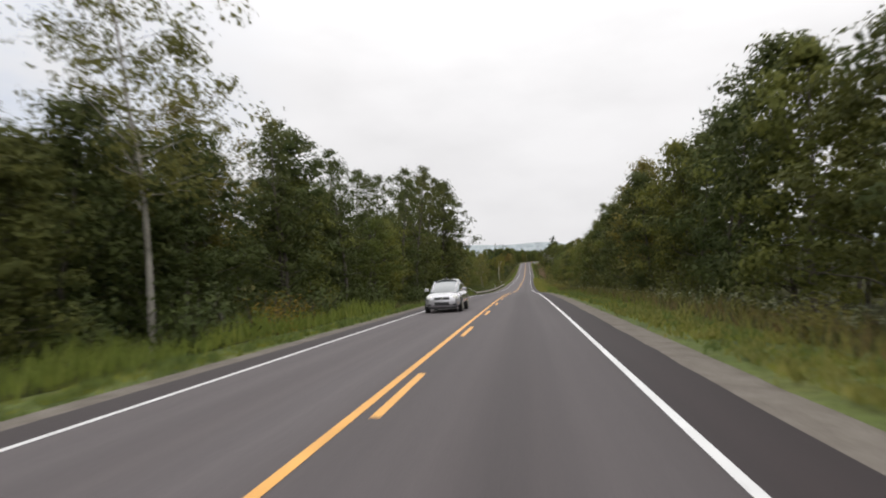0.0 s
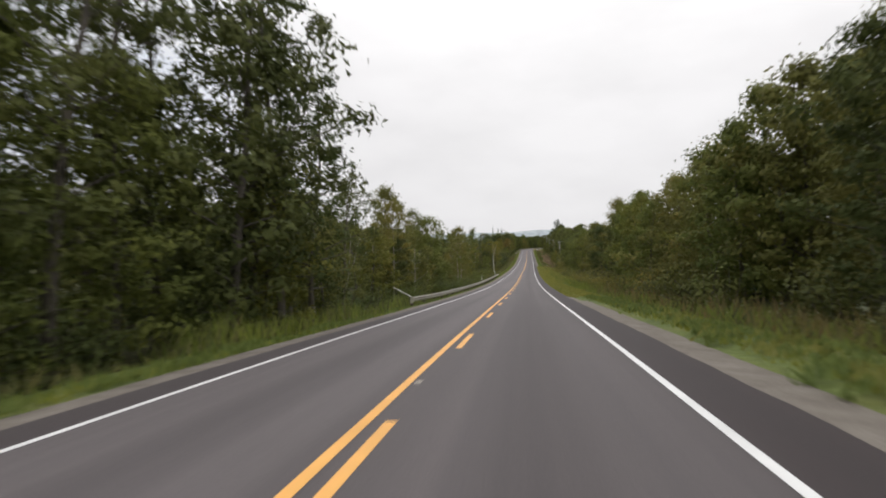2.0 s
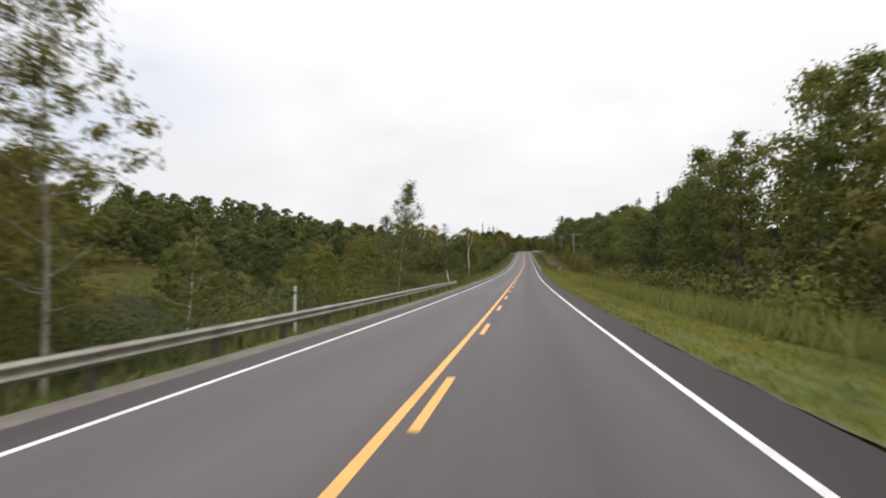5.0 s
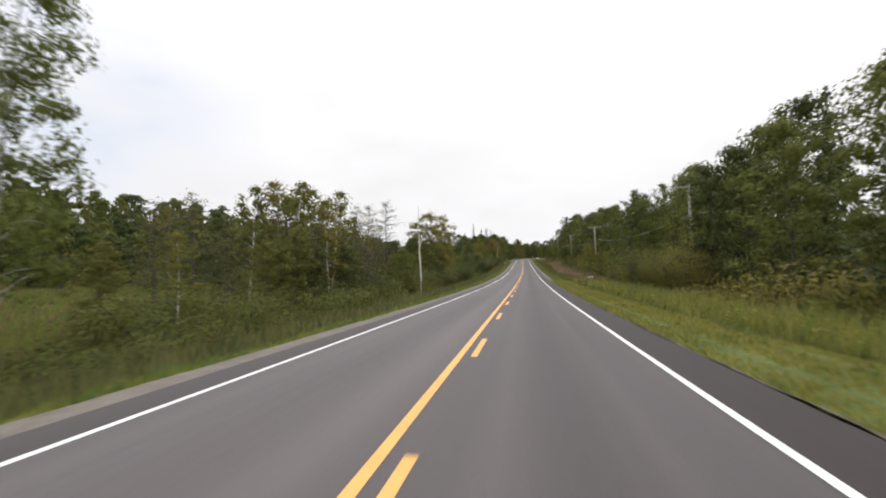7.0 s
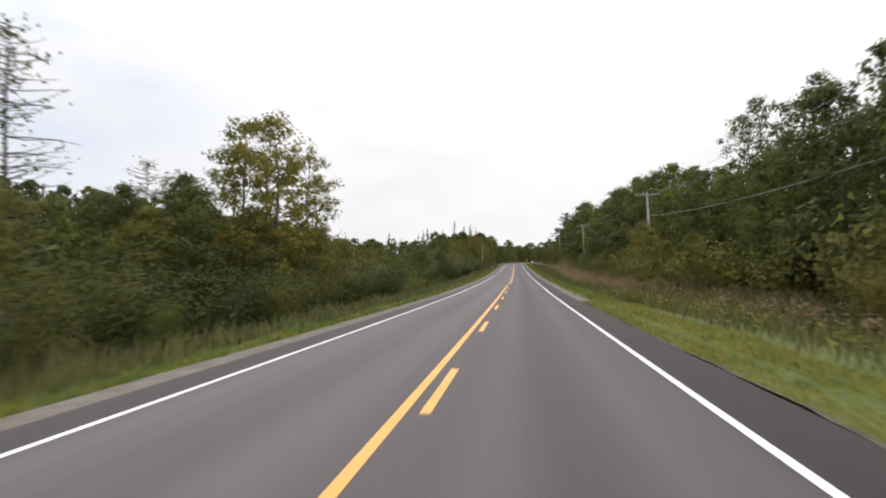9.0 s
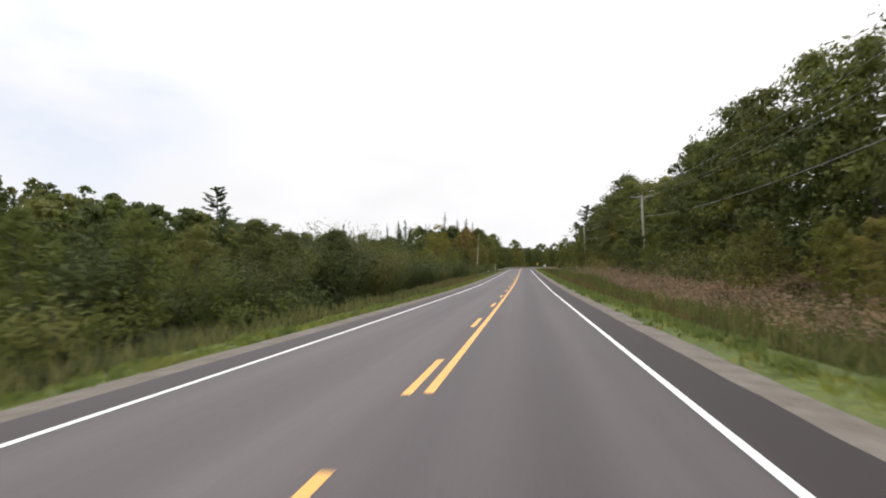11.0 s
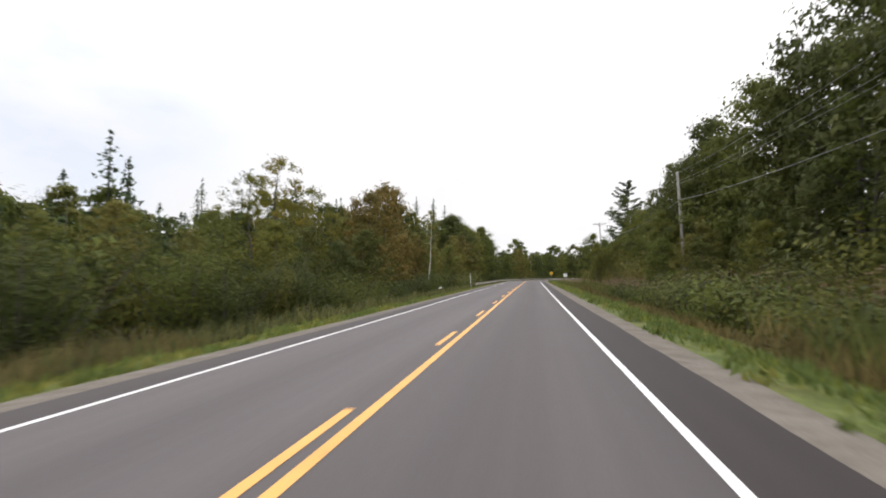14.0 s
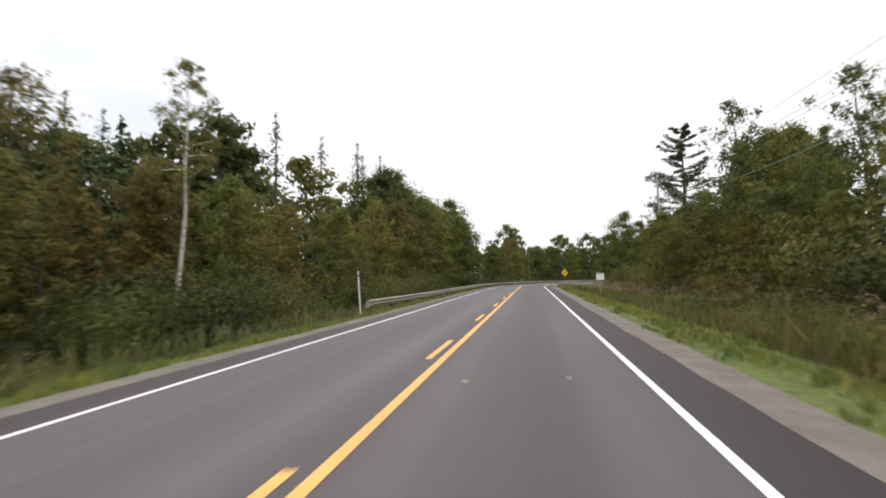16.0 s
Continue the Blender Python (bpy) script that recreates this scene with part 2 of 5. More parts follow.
def plain(name, colour, rough=0.5, metal=0.0, coat=0.0):
    def build(nt, bsdf, out):
        n = noise_fac(nt, 14.0, 4)
        c = ramp_node(nt, n, [(0.3, tuple(0.92 * v for v in colour)), (0.7, tuple(min(1, 1.05 * v) for v in colour))])
        nt.links.new(c, bsdf.inputs["Base Color"])
        bsdf.inputs["Roughness"].default_value, bsdf.inputs["Metallic"].default_value = rough, metal
        bsdf.inputs["Coat Weight"].default_value = coat
    return material(name, build)


CAR_PAINT = plain("silver_car_paint", (0.58, 0.58, 0.61), 0.24, 0.62, 1.0)
# part of the sky's reflection is painted in as a grey base
CAR_GLASS = plain("sky_greyed_car_glass", (0.20, 0.22, 0.23), 0.04, 0.0, 1.0)
CAR_GLASS.node_tree.nodes["Principled BSDF"].inputs["IOR"].default_value = 2.0
RUBBER = plain("tyre_rubber", (0.02, 0.02, 0.02), 0.85)
PLASTIC = plain("black_plastic", (0.025, 0.025, 0.027), 0.55)
CHROME = plain("chrome", (0.75, 0.75, 0.76), 0.15, 1.0)
LAMP = plain("headlamp_lens", (0.78, 0.78, 0.74), 0.1, 0.0, 1.0)
SIGN_YELLOW = plain("yellow_sign_face", (0.80, 0.47, 0.04), 0.45)
SIGN_WHITE = plain("white_sign_face", (0.78, 0.78, 0.77), 0.5)
SIGN_BLACK = plain("black_sign_ink", (0.02, 0.02, 0.02), 0.5)
INSULATOR = plain("grey_insulator", (0.30, 0.31, 0.33), 0.3)

# ---- the road's line and the lie of the land ----
ROAD_X = [0, -.1, -.2, -.33, -.46, -.55, -.61, -.66, -.69, -.71, -.72, -.71, -.65, -.54, -.4, -.27, -.16, -.07, -.03, -.02, 0,
          -.04, -.08, -.13, -.15, -.14, -.13, -.1, -.05, 0, 0]
ROAD_Z = [0, -.45, -.89, -1.38, -2.02, -2.80, -3.58, -4.25, -4.80, -5.20, -5.47, -5.67, -5.77, -5.81, -5.75, -5.59, -5.36, -5.0, -4.56,
          -4.07, -3.48, -2.80, -2.09, -1.35, -.61, .11, .84, 1.54, 2.23, 2.91, 3.6]
TILT = [1.33, 2.0, 1.6, 0.1, 0.0, -.1, -.8, -.93, -.9, -1.4, -1.5, -1.1, -.8, -.6, -.5]
_ys = np.arange(-20, 581, 20.0)


def catmull(y, xs, vals):
    """Smooth curve through even steps of values."""
    v = np.asarray(vals, float)
    h = xs[1] - xs[0]
    i = np.clip(np.floor((y - xs[0]) / h).astype(int), 0, len(v) - 2)
    t = np.clip((y - xs[0]) / h - i, 0, 1)
    p0, p1, p2, p3 = v[np.maximum(i - 1, 0)], v[i], v[i + 1], v[np.minimum(i + 2, len(v) - 1)]
    return p1 + 0.5 * t * (p2 - p0 + t * (2 * p0 - 5 * p1 + 4 * p2 - p3 + t * (3 * (p1 - p2) + p3 - p0)))


CURVE_Y, CURVE_R, CURVE_END = 538.0, 92.0, 618.0


def rx(y):
    y = np.asarray(y, float)
    c = np.clip(y, CURVE_Y, CURVE_END) - CURVE_Y
    bend = CURVE_R - np.sqrt(CURVE_R ** 2 - c ** 2)
    return catmull(np.clip(y, -20, 580), _ys, ROAD_X) + bend


def rz(y):
    y = np.asarray(y, float)
    z = catmull(np.clip(y, -20, 580), _ys, ROAD_Z)
    z = z + np.where(y > 580, np.clip(y - 580, 0, 60) * 0.03, 0) + np.where(y < -20, np.clip(-20 - y, 0, 60) * 0.018, 0)
    return z


def tilt(y):
    return np.interp(y, np.arange(-40, 801, 60.0), TILT) * 0.01


def road_z(u, y):
    return rz(y) - 0.02 * np.abs(u) + tilt(y) * u


def lerp(v, a, b):
    return np.interp(v, a, b)


def ground_z(u, y):
    """Height of the ground at u metres right of the road's middle."""
    u, y = np.asarray(u, float), np.asarray(y, float)
    edge = road_z(np.clip(u, -5.6, 5.8), y)
    drop_l = lerp(y, [-20, 60, 90, 140, 200, 300, 420, 480, 560], [0.7, 0.9, 1.6, 2.0, 1.7, 1.2, 1.0, 1.2, 1.2])
    drop_r = lerp(y, [-20, 60, 120, 220, 300, 340, 460, 560], [0.25, 0.3, 0.5, 0.5, 0.7, 1.0, 1.0, 0.8])
    rise_r = lerp(y, [-20, 60, 150, 250, 320, 380, 460, 560], [0.05, 0.05, 0.08, 0.10, 0.16, 0.22, 0.20, 0.10])
    left = -drop_l * lerp(-u, [4.9, 5.5, 7.0, 10.5, 13, 30, 60], [0, 0.2, 0.34, 1, 1, 0.7, 0.35]) + np.clip(-u - 92, 0, 110) * 0.22
    right = -drop_r * lerp(u, [5.6, 7.2, 9.5, 11.5], [0, 0.35, 1, 0.9]) + np.clip(u - 12, 0, 60) * rise_r
    bumps = 0.10 * np.sin(u * 0.9 + y * 0.31) * np.sin(y * 0.17 - u * 0.4) * np.exp(-np.abs(u) / 60)
    off = np.abs(u) > 6.5
    under = np.where(np.abs(u) < 5.25, -0.10, 0.0)
    return edge + np.where(u < 0, left, right) + np.where(off, bumps, 0) + under


def at(u, y):
    """A place on the ground: metres right of the road's middle, metres along."""
    return (float(rx(y) + u), float(y), float(ground_z(u, y)))


# ---- mesh helpers ----


def raw_mesh(name, verts, faces, mats, index=None, uvs=None, smooth=False, normals=None):
    """A mesh from arrays: verts (n,3), faces a list of (m,k) arrays; index: one material number per face array; normals: one per vertex, for leaf masses."""
    me = bpy.data.meshes.new(name)
    verts = np.asarray(verts, np.float32)
    me.vertices.add(len(verts))
    me.vertices.foreach_set("co", verts.ravel())
    loops = np.concatenate([f.ravel() for f in faces]).astype(np.int32)
    counts = np.concatenate([np.full(len(f), f.shape[1]) for f in faces]).astype(np.int32)
    starts = np.concatenate([[0], np.cumsum(counts)[:-1]]).astype(np.int32)
    me.loops.add(len(loops))
    me.loops.foreach_set("vertex_index", loops)
    me.polygons.add(len(counts))
    me.polygons.foreach_set("loop_start", starts)
    me.polygons.foreach_set("loop_total", counts)
    for m in mats:
        me.materials.append(m)
    if index is not None:
        me.polygons.foreach_set("material_index", np.concatenate([np.full(len(f), i) for f, i in zip(faces, index)]).astype(np.int32))
    if smooth:
        me.polygons.foreach_set("use_smooth", np.ones(len(counts), bool))
    if uvs is not None:
        layer = me.uv_layers.new(name="UVMap")
        layer.data.foreach_set("uv", np.asarray(uvs, np.float32)[loops].ravel())
    me.update(calc_edges=True)
    if normals is not None:
        at_point = me.attributes.new("custom_normal", "FLOAT_VECTOR", "POINT")
        at_point.data.foreach_set("vector", np.asarray(normals, np.float32).ravel())
    return me


def part(name, bm, mat, parent=None, label="", smooth=False):
    me = bpy.data.meshes.new(name)
    bm.to_mesh(me)
    bm.free()
    me.materials.append(mat)
    if smooth:
        for p in me.polygons:
            p.use_smooth = True
    ob = new(name, me)
    ob.parent = parent
    return tagged(ob, label)


def child(name, me, parent, label=""):
    ob = new(name, me)
    ob.parent = parent
    return tagged(ob, label)


def box(bm, size, m, bevel=0.0):
    r = bmesh.ops.create_cube(bm, size=1.0, matrix=m @ Matrix.Diagonal((*size, 1)))
    if bevel:
        edges = list({e for v in r["verts"] for e in v.link_edges})
        bmesh.ops.bevel(bm, geom=edges, offset=bevel, segments=2, affect="EDGES", profile=0.6)
    return r["verts"]


def cone(bm, r1, r2, h, m, n=12):
    return bmesh.ops.create_cone(bm, cap_ends=True, segments=n, radius1=r1, radius2=r2, depth=h, matrix=m)["verts"]


def grid_faces(nr, nc):
    i = np.arange(nr - 1)[:, None] * nc + np.arange(nc - 1)[None, :]
    return np.stack([i, i + 1, i + nc + 1, i + nc], -1).reshape(-1, 4)


def strip(us, y0, y1, step, lift, wobble=None):
    """A ribbon along the road between offsets us."""
    ys = np.arange(y0, y1 + step * 0.5, step)
    U, Y = np.meshgrid(np.asarray(us, float), ys)
    if wobble is not None:
        U = U + wobble(U, Y)
    # offsets run square to the road, also in the bend
    h = 0.5
    dx = (rx(ys + h) - rx(ys - h)) / (2 * h)
    n = 1 / np.sqrt(1 + dx ** 2)
    X = rx(ys)[:, None] + U * n[:, None]
    YY = Y - U * (dx * n)[:, None]
    Z = road_z(U, Y) + lift
    return np.stack([X, YY, Z], -1).reshape(-1, 3), grid_faces(len(ys), len(us)), np.stack([U, Y], -1).reshape(-1, 2)


# ---- ground, road and its paint ----
g_us = np.array([-3500, -1500, -600, -300, -190, -150, -128, -121, -115, -110, -105, -100, -95, -90, -84, -78, -72, -66, -60, -54, -49, -44, -39, -34, -30, -26, -23, -20, -18, -16, -13, -11.5, -10.5, -9.5, -8.5, -7.6, -6.8, -6.2,
                 -5.6, -4.9, -4.7, 0, 4.7, 4.9, 5.8, 6.4, 7.2, 8, 8.8, 9.6, 10.6, 11.6, 13, 15, 18, 22, 28, 36, 48, 64, 90, 140, 250, 600, 1500, 3500.0])
g_ys = np.concatenate([[-3000, -900, -300, -120], np.arange(-60, 641, 2.5), [660, 700, 780, 900, 1200, 2000, 4500]])
GU, GY = np.meshgrid(g_us, g_ys)
gf = grid_faces(len(g_ys), len(g_us))
fu, fy = GU.ravel()[gf].mean(1), GY.ravel()[gf].mean(1)
wave = 14 * np.sin(fu * 0.09) + 8 * np.sin(fu * 0.23 + 1)
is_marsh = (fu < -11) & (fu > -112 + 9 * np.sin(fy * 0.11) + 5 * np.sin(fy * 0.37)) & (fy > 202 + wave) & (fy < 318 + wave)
# forest floor painted darker where the trees shade it, from the verge outwards
is_shaded_litter = ((fu > np.where(fy < 240, 8.6, 10.3)) | (fu < np.where(fy < 90, -7.4, np.where(fy > 300, -8.0, -9.5)))) & ~is_marsh
G_FACES = [gf[~is_shaded_litter & ~is_marsh], gf[is_shaded_litter], gf[is_marsh]]
ground = new("ground", raw_mesh("ground", np.stack([rx(GY) + GU, GY, ground_z(GU, GY)], -1).reshape(-1, 3), G_FACES, [GROUND, SHADED_LITTER, MARSH], index=[0, 1, 2], smooth=True))
tagged(ground, "uneven grassy verge, ditch and shade-darkened forest ground", "ground", kind="structure")


def ragged(amount, seed):
    def f(U, Y):
        edge = np.abs(U) > 4.3
        return np.where(edge, np.sign(U) * amount * (np.sin(Y * 1.7 + seed) + np.sin(Y * 0.63 + 2 * seed) + 0.6 * np.sin(Y * 4.1)) / 2.6, 0)
    return f


def road_edge(U, Y):
    """Slightly ragged edges; the paved shoulder narrows before the bend."""
    return ragged(0.035, 1.0)(U, Y) - np.where(U > 4.3, 0.15 * np.clip((Y - 415) / 25, 0, 1), 0)


v, f, uv = strip([-4.3, -4.15, -3.35, -1.7, 0, 1.7, 3.35, 4.35, 4.5], -40, 612, 1.0, 0.0, road_edge)
v[::9, 2] -= 0.06
v[8::9, 2] -= 0.06
road = tagged(new("road", raw_mesh("road", v, [f], [ASPHALT], uvs=uv, smooth=True)), "worn grey asphalt two-lane country road", "road", kind="structure")


def ribbon(name, us, y0, y1, mat, parent, lift=0.005, step=2.0, label=""):
    v, f, uv = strip(us, y0, y1, step, lift)
    return child(name, raw_mesh(name, v, [f], [mat], uvs=uv), parent, label)


ribbon("edge_line", [-3.405, -3.295], -40, 612, WHITE_PAINT, road, label="solid white edge line")
ribbon("edge_line", [3.27, 3.385], -40, 612, WHITE_PAINT, road, label="solid white edge line")
SWITCH = 318.0  # where the dashes change sides
ribbon("centre_line", [-0.185, -0.06], -40, SWITCH, YELLOW_PAINT, road, label="solid yellow centre line")
ribbon("centre_line", [0.10, 0.225], SWITCH + 3, 612, YELLOW_PAINT, road, label="solid yellow centre line")
for k in range(-4, 36):
    y = 1.67 + 9.0 * k
    if y < SWITCH - 4:
        ribbon("centre_dash", [0.085, 0.205], y, y + 3.0, YELLOW_PAINT, road, step=1.0)
for k in range(35, 66):
    y = 5.84 + 9.0 * k
    if y < 600:
        ribbon("centre_dash", [-0.155, -0.035], y, y + 3.0, YELLOW_PAINT, road, step=1.0)

for u, y, n, w in ((-0.06, 378.6, 0.22, 0.09), (0.0, 433.6, 0.3, 0.08), (0.0, 444.4, 0.22, 0.1), (0.03, 60.7, 0.28, 0.09), (0.03, 28.4, 0.3, 0.14), (2.95, 236.2, 0.14, 0.09), (4.02, 442.6, 0.2, 0.12), (4.2, 446.0, 0.12, 0.22), (2.24, 463.3, 0.14, 0.08), (0.79, 462.7, 0.16, 0.09)):
    ribbon("paint_scrap", [u - w / 2, u + w / 2], y, y + n, WORN_PAINT, road, lift=0.006, step=n, label="pale scrap of worn paint")
v, f, uv = strip([4.42, 4.52, 4.66], 97, 289, 0.6, 0.0, ragged(0.08, 5.0))
v[:, 2] -= np.tile([0.012, 0.04, 0.09], len(v) // 3)
child("crumbled_edge", raw_mesh("crumbled_edge", v, [f], [SOIL], uvs=uv, smooth=True), road, "dark crumbled asphalt edge")


def shoulder(side, spans):
    """Gravel beside the asphalt, with a ragged grassy edge."""
    V, F, n = [], [], 0
    for y0, y1, inner, outer in spans:
        us = np.array([inner, inner + 0.3, (inner + outer) / 2, outer - 0.2, outer]) * side
        if side < 0:
            us = us[::-1]
        v, f, uv = strip(us, y0, y1, 1.0, 0.0, ragged(0.05, 3.0 + side))
        u = uv[:, 0]
        v[:, 2] = road_z(uv[:, 0], uv[:, 1]) - 0.02 - 0.05 * np.clip(np.abs(u) - inner, 0, 2)
        v[np.abs(u) > outer - 0.12, 2] -= 0.10
        V.append(v), F.append(f + n)
        n += len(v)
    return raw_mesh("gravel_shoulder", np.concatenate(V), F, [GRAVEL], smooth=True)


tagged(new("gravel_shoulder", shoulder(1, [(-40, 90, 4.35, 5.45), (90, 98, 4.35, 5.0), (290, 415, 4.35, 5.35), (415, 612, 4.17, 5.28)])), "pale grey gravel shoulder", "shoulder", kind="structure")
tagged(new("gravel_shoulder", shoulder(-1, [(-40, 612, 4.15, 5.12)])), "pale grey gravel shoulder", "shoulder", kind="structure")

# ---- plants: arrays of leaves and tubes ----
rng = np.random.default_rng(7)
place = np.random.default_rng(23)  # where things stand, apart from how they grow


def unit(a):
    return a / np.maximum(np.linalg.norm(a, axis=-1, keepdims=True), 1e-9)


def leaves(c, size, flat=0.3, narrow=0.58, fan=None, facing=None, mass=None):
    """Small pointed leaves round the points c; facing: the way their faces turn, roughly; mass: the way the clump's surface turns there."""
    n = len(c)
    d = unit(np.cross(facing + 0.3 * rng.normal(size=(n, 3)), rng.normal(size=(n, 3)))) if facing is not None else unit(rng.normal(size=(n, 3)) * (1, 1, 1 - flat) if fan is None else fan + 0.5 * rng.normal(size=(n, 3)))
    e = unit(np.cross(d, rng.normal(size=(n, 3)) if facing is None else facing + 0.3 * rng.normal(size=(n, 3))))
    s = (np.asarray(size) * rng.uniform(0.7, 1.35, n))[:, None]
    if mass is None:
        mass = facing if facing is not None else unit(c - c.mean(0)) + (0, 0, 0.5)
    g = unit(np.cross(d, e))
    e = np.where((g * mass).sum(1, keepdims=True) > 0, -e, e)  # faces look out of the clump
    g = np.where((g * mass).sum(1, keepdims=True) > 0, g, -g)
    bend = g * s * rng.uniform(-0.2, 0.2, (n, 1))
    V = np.stack([c - d * s * 0.5 + e * s * 0.5 * narrow, c + d * s * 0.6 + bend, c - d * s * 0.35 - e * s * 0.6 * narrow], 1).reshape(-1, 3)
    return V, np.arange(3 * n).reshape(n, 3), np.repeat(unit(unit(mass) + 0.45 * g), 3, 0)


def tube(pts, radii, sides=6):
    pts, radii = np.asarray(pts, float), np.asarray(radii, float)
    tan = unit(np.gradient(pts, axis=0))
    ref = np.where(np.abs(tan[:, 2:3]) > 0.9, np.array([[1.0, 0, 0]]), np.array([[0, 0, 1.0]]))
    a = unit(np.cross(tan, ref))
    b = np.cross(tan, a)
    w = np.arange(sides) * 2 * np.pi / sides
    V = pts[:, None] + radii[:, None, None] * (a[:, None] * np.cos(w)[None, :, None] + b[:, None] * np.sin(w)[None, :, None])
    i = np.arange(len(pts) - 1)[:, None] * sides
    j = np.arange(sides)[None, :]
    k = (j + 1) % sides
    F = np.stack([i + j, i + k, i + k + sides, i + j + sides], -1).reshape(-1, 4)
    return V.reshape(-1, 3), F


def join(pieces):
    V, F, n = [], [], 0
    for v, f in pieces:
        V.append(v), F.append(f + n)
        n += len(v)
    return np.concatenate(V), np.concatenate(F)


def stem(p0, direction, length, wander, n=5, lift=0.0):
    """A crooked line from p0."""
    pts = [np.asarray(p0, float)]
    d = unit(np.asarray(direction, float))
    for _ in range(n):
        d = unit(d + rng.normal(size=3) * wander + (0, 0, lift))
        pts.append(pts[-1] + d * length / n)
    return np.array(pts)


def broadleaf(h, spread, base=0.22, clumps=46, per=46, size=0.26, lean=0.03, top=0.75, fill=0.85, r0=None, limbs=True, loose=1.0):
    """A leafy tree: tapered trunk, limbs, and clumps of leaves round the limbs. Returns wood and leaves."""
    r0 = r0 or 0.011 * h + 0.02
    trunk = stem((0, 0, -0.2), (lean * rng.normal(), lean * rng.normal(), 1), h * 0.93, 0.05, 8, 0.05)
    wood = [tube(trunk, np.linspace(r0, 0.015, len(trunk)), 7)]
    centres = []
    for k in range(clumps):
        t = base + (1 - base) * (k + rng.uniform(0, 1)) / clumps
        i = min(t * 8, 7.999)
        p = trunk[int(i)] * (1 - i % 1) + trunk[int(i) + 1] * (i % 1)
        s = (t - base) / (1 - base)
        width = spread * 0.5 * (np.sin(np.pi * np.clip(0.16 + 0.84 * s, 0, 1)) ** top) * rng.uniform(0.45, 1.12)
        a = k * 2.4 + rng.uniform(-0.5, 0.5)
        tip_dir = np.array([np.cos(a), np.sin(a), 0.25 + 0.9 * s])
        limb = stem(p - (0, 0, 0.25 * width), tip_dir, width * 1.1, 0.16, 4, 0.05)
        if k % 2 == 0:
            wood.append(tube(limb, np.linspace(r0 * 0.34 * (1.1 - s), 0.008, len(limb)), 3))
        centres.append((limb[-1], width))
        if width > 0.28 * spread:
            centres.append((limb[2] + rng.normal(size=3) * 0.3, width))
    centres.append((trunk[-1], 0.3 * spread))
    pts, face = [], []
    for c, w in centres:
        n = int(per * rng.uniform(0.6, 1.25))
        rad = (0.085 * spread + 0.22) * rng.uniform(0.55, 1.35) * fill
        q = unit(rng.normal(size=(n, 3))) * (rng.uniform(0.05, 1, (n, 1)) ** 0.6) * rad * loose * (1.2, 1.2, 0.86) * np.where(rng.uniform(size=(n, 1)) < 0.3, 1.3, 1.0)
        pts.append(c + q)
        out = np.array([c[0], c[1], 0.0])
        face.append(unit(q) + 0.5 * out / (np.linalg.norm(out) + 0.5) + (0, 0, 0.45))
    pts, face = np.concatenate(pts), unit(np.concatenate(face))
    keep = pts[:, 2] > 0.15
    return dict(wood=join(wood if limbs else [tube(trunk[::4], np.linspace(r0, 0.03, len(trunk[::4])), 4)]), crown=leaves(pts[keep], size, facing=face[keep]))


def spruce(h, spread, density=1.0, size=0.36, bare=0.05):
    """A conifer: whorls of drooping boughs clothed with needle sprays."""
    wood = [tube(np.array([[0, 0, -0.2], [0.04, 0, h * 0.5], [0, 0.03, h]]), [0.013 * h, 0.008 * h, 0.01], 6)]
    pts, fan, sizes = [], [], []
    for k in range(int(h * 24 * density)):
        t = bare + (1 - bare) * rng.uniform() ** 1.15
        reach = (spread * 0.5 * (1 - t) ** 0.72 + 0.05) * rng.uniform(0.55, 1.15)
        a = rng.uniform(0, 2 * np.pi)
        m = max(3, int(reach * 6 * density))
        s = np.linspace(0.1, 1, m)
        p = np.stack([np.cos(a) * reach * s, np.sin(a) * reach * s, t * h + 0.12 * reach * s - 0.40 * reach * s ** 2], -1)
        pts.append(p + rng.normal(size=p.shape) * 0.05)
        sizes.append(np.full(m, size * (0.3 + 0.8 * (1 - t) ** 0.7)))
        side = np.where(np.arange(m) % 2 == 0, 0.6, -0.6)
        fan.append(np.stack([np.cos(a + side), np.sin(a + side), np.full(m, -0.25)], -1))
    pts, fan = np.concatenate(pts), np.concatenate(fan)
    side = np.stack([pts[:, 0], pts[:, 1], np.full(len(pts), 0.25 * spread)], -1)
    return dict(wood=join(wood), crown=leaves(pts, np.concatenate(sizes), narrow=0.6, fan=fan, mass=unit(side)))


def white_pine(h, spread):
    """A pine with bare trunk and ragged tiers of boughs that turn up at the tips."""
    trunk = np.array([[0, 0, -0.2], [0.1, 0, h * 0.4], [0, 0.1, h * 0.8], [0, 0, h]])
    wood = [tube(trunk, [0.016 * h, 0.012 * h, 0.006 * h, 0.02], 7)]
    pts = []
    for k in range(66):
        t = 0.34 + 0.64 * (k % 11) / 10 + rng.uniform(-0.025, 0.025)
        a = rng.uniform(0, 2 * np.pi)
        reach = spread * 0.5 * (1.16 - t) ** 0.8 * 1.25 * rng.uniform(0.4, 1.1)
        limb = stem((0, 0, t * h), (np.cos(a), np.sin(a), rng.uniform(-0.1, 0.15)), reach, 0.08, 5, 0.11)
        wood.append(tube(limb, np.linspace(0.05, 0.012, 6), 4))
        for q in limb[2:]:
            pts.append(q + rng.normal(size=(34, 3)) * (0.36, 0.36, 0.12) * min(0.95, 1.25 - t))
    pts = np.concatenate(pts)
    return dict(wood=join(wood), crown=leaves(pts, 0.24, narrow=0.45, mass=unit(rng.normal(size=pts.shape) * 0.5 + (0, 0, 0.8))))


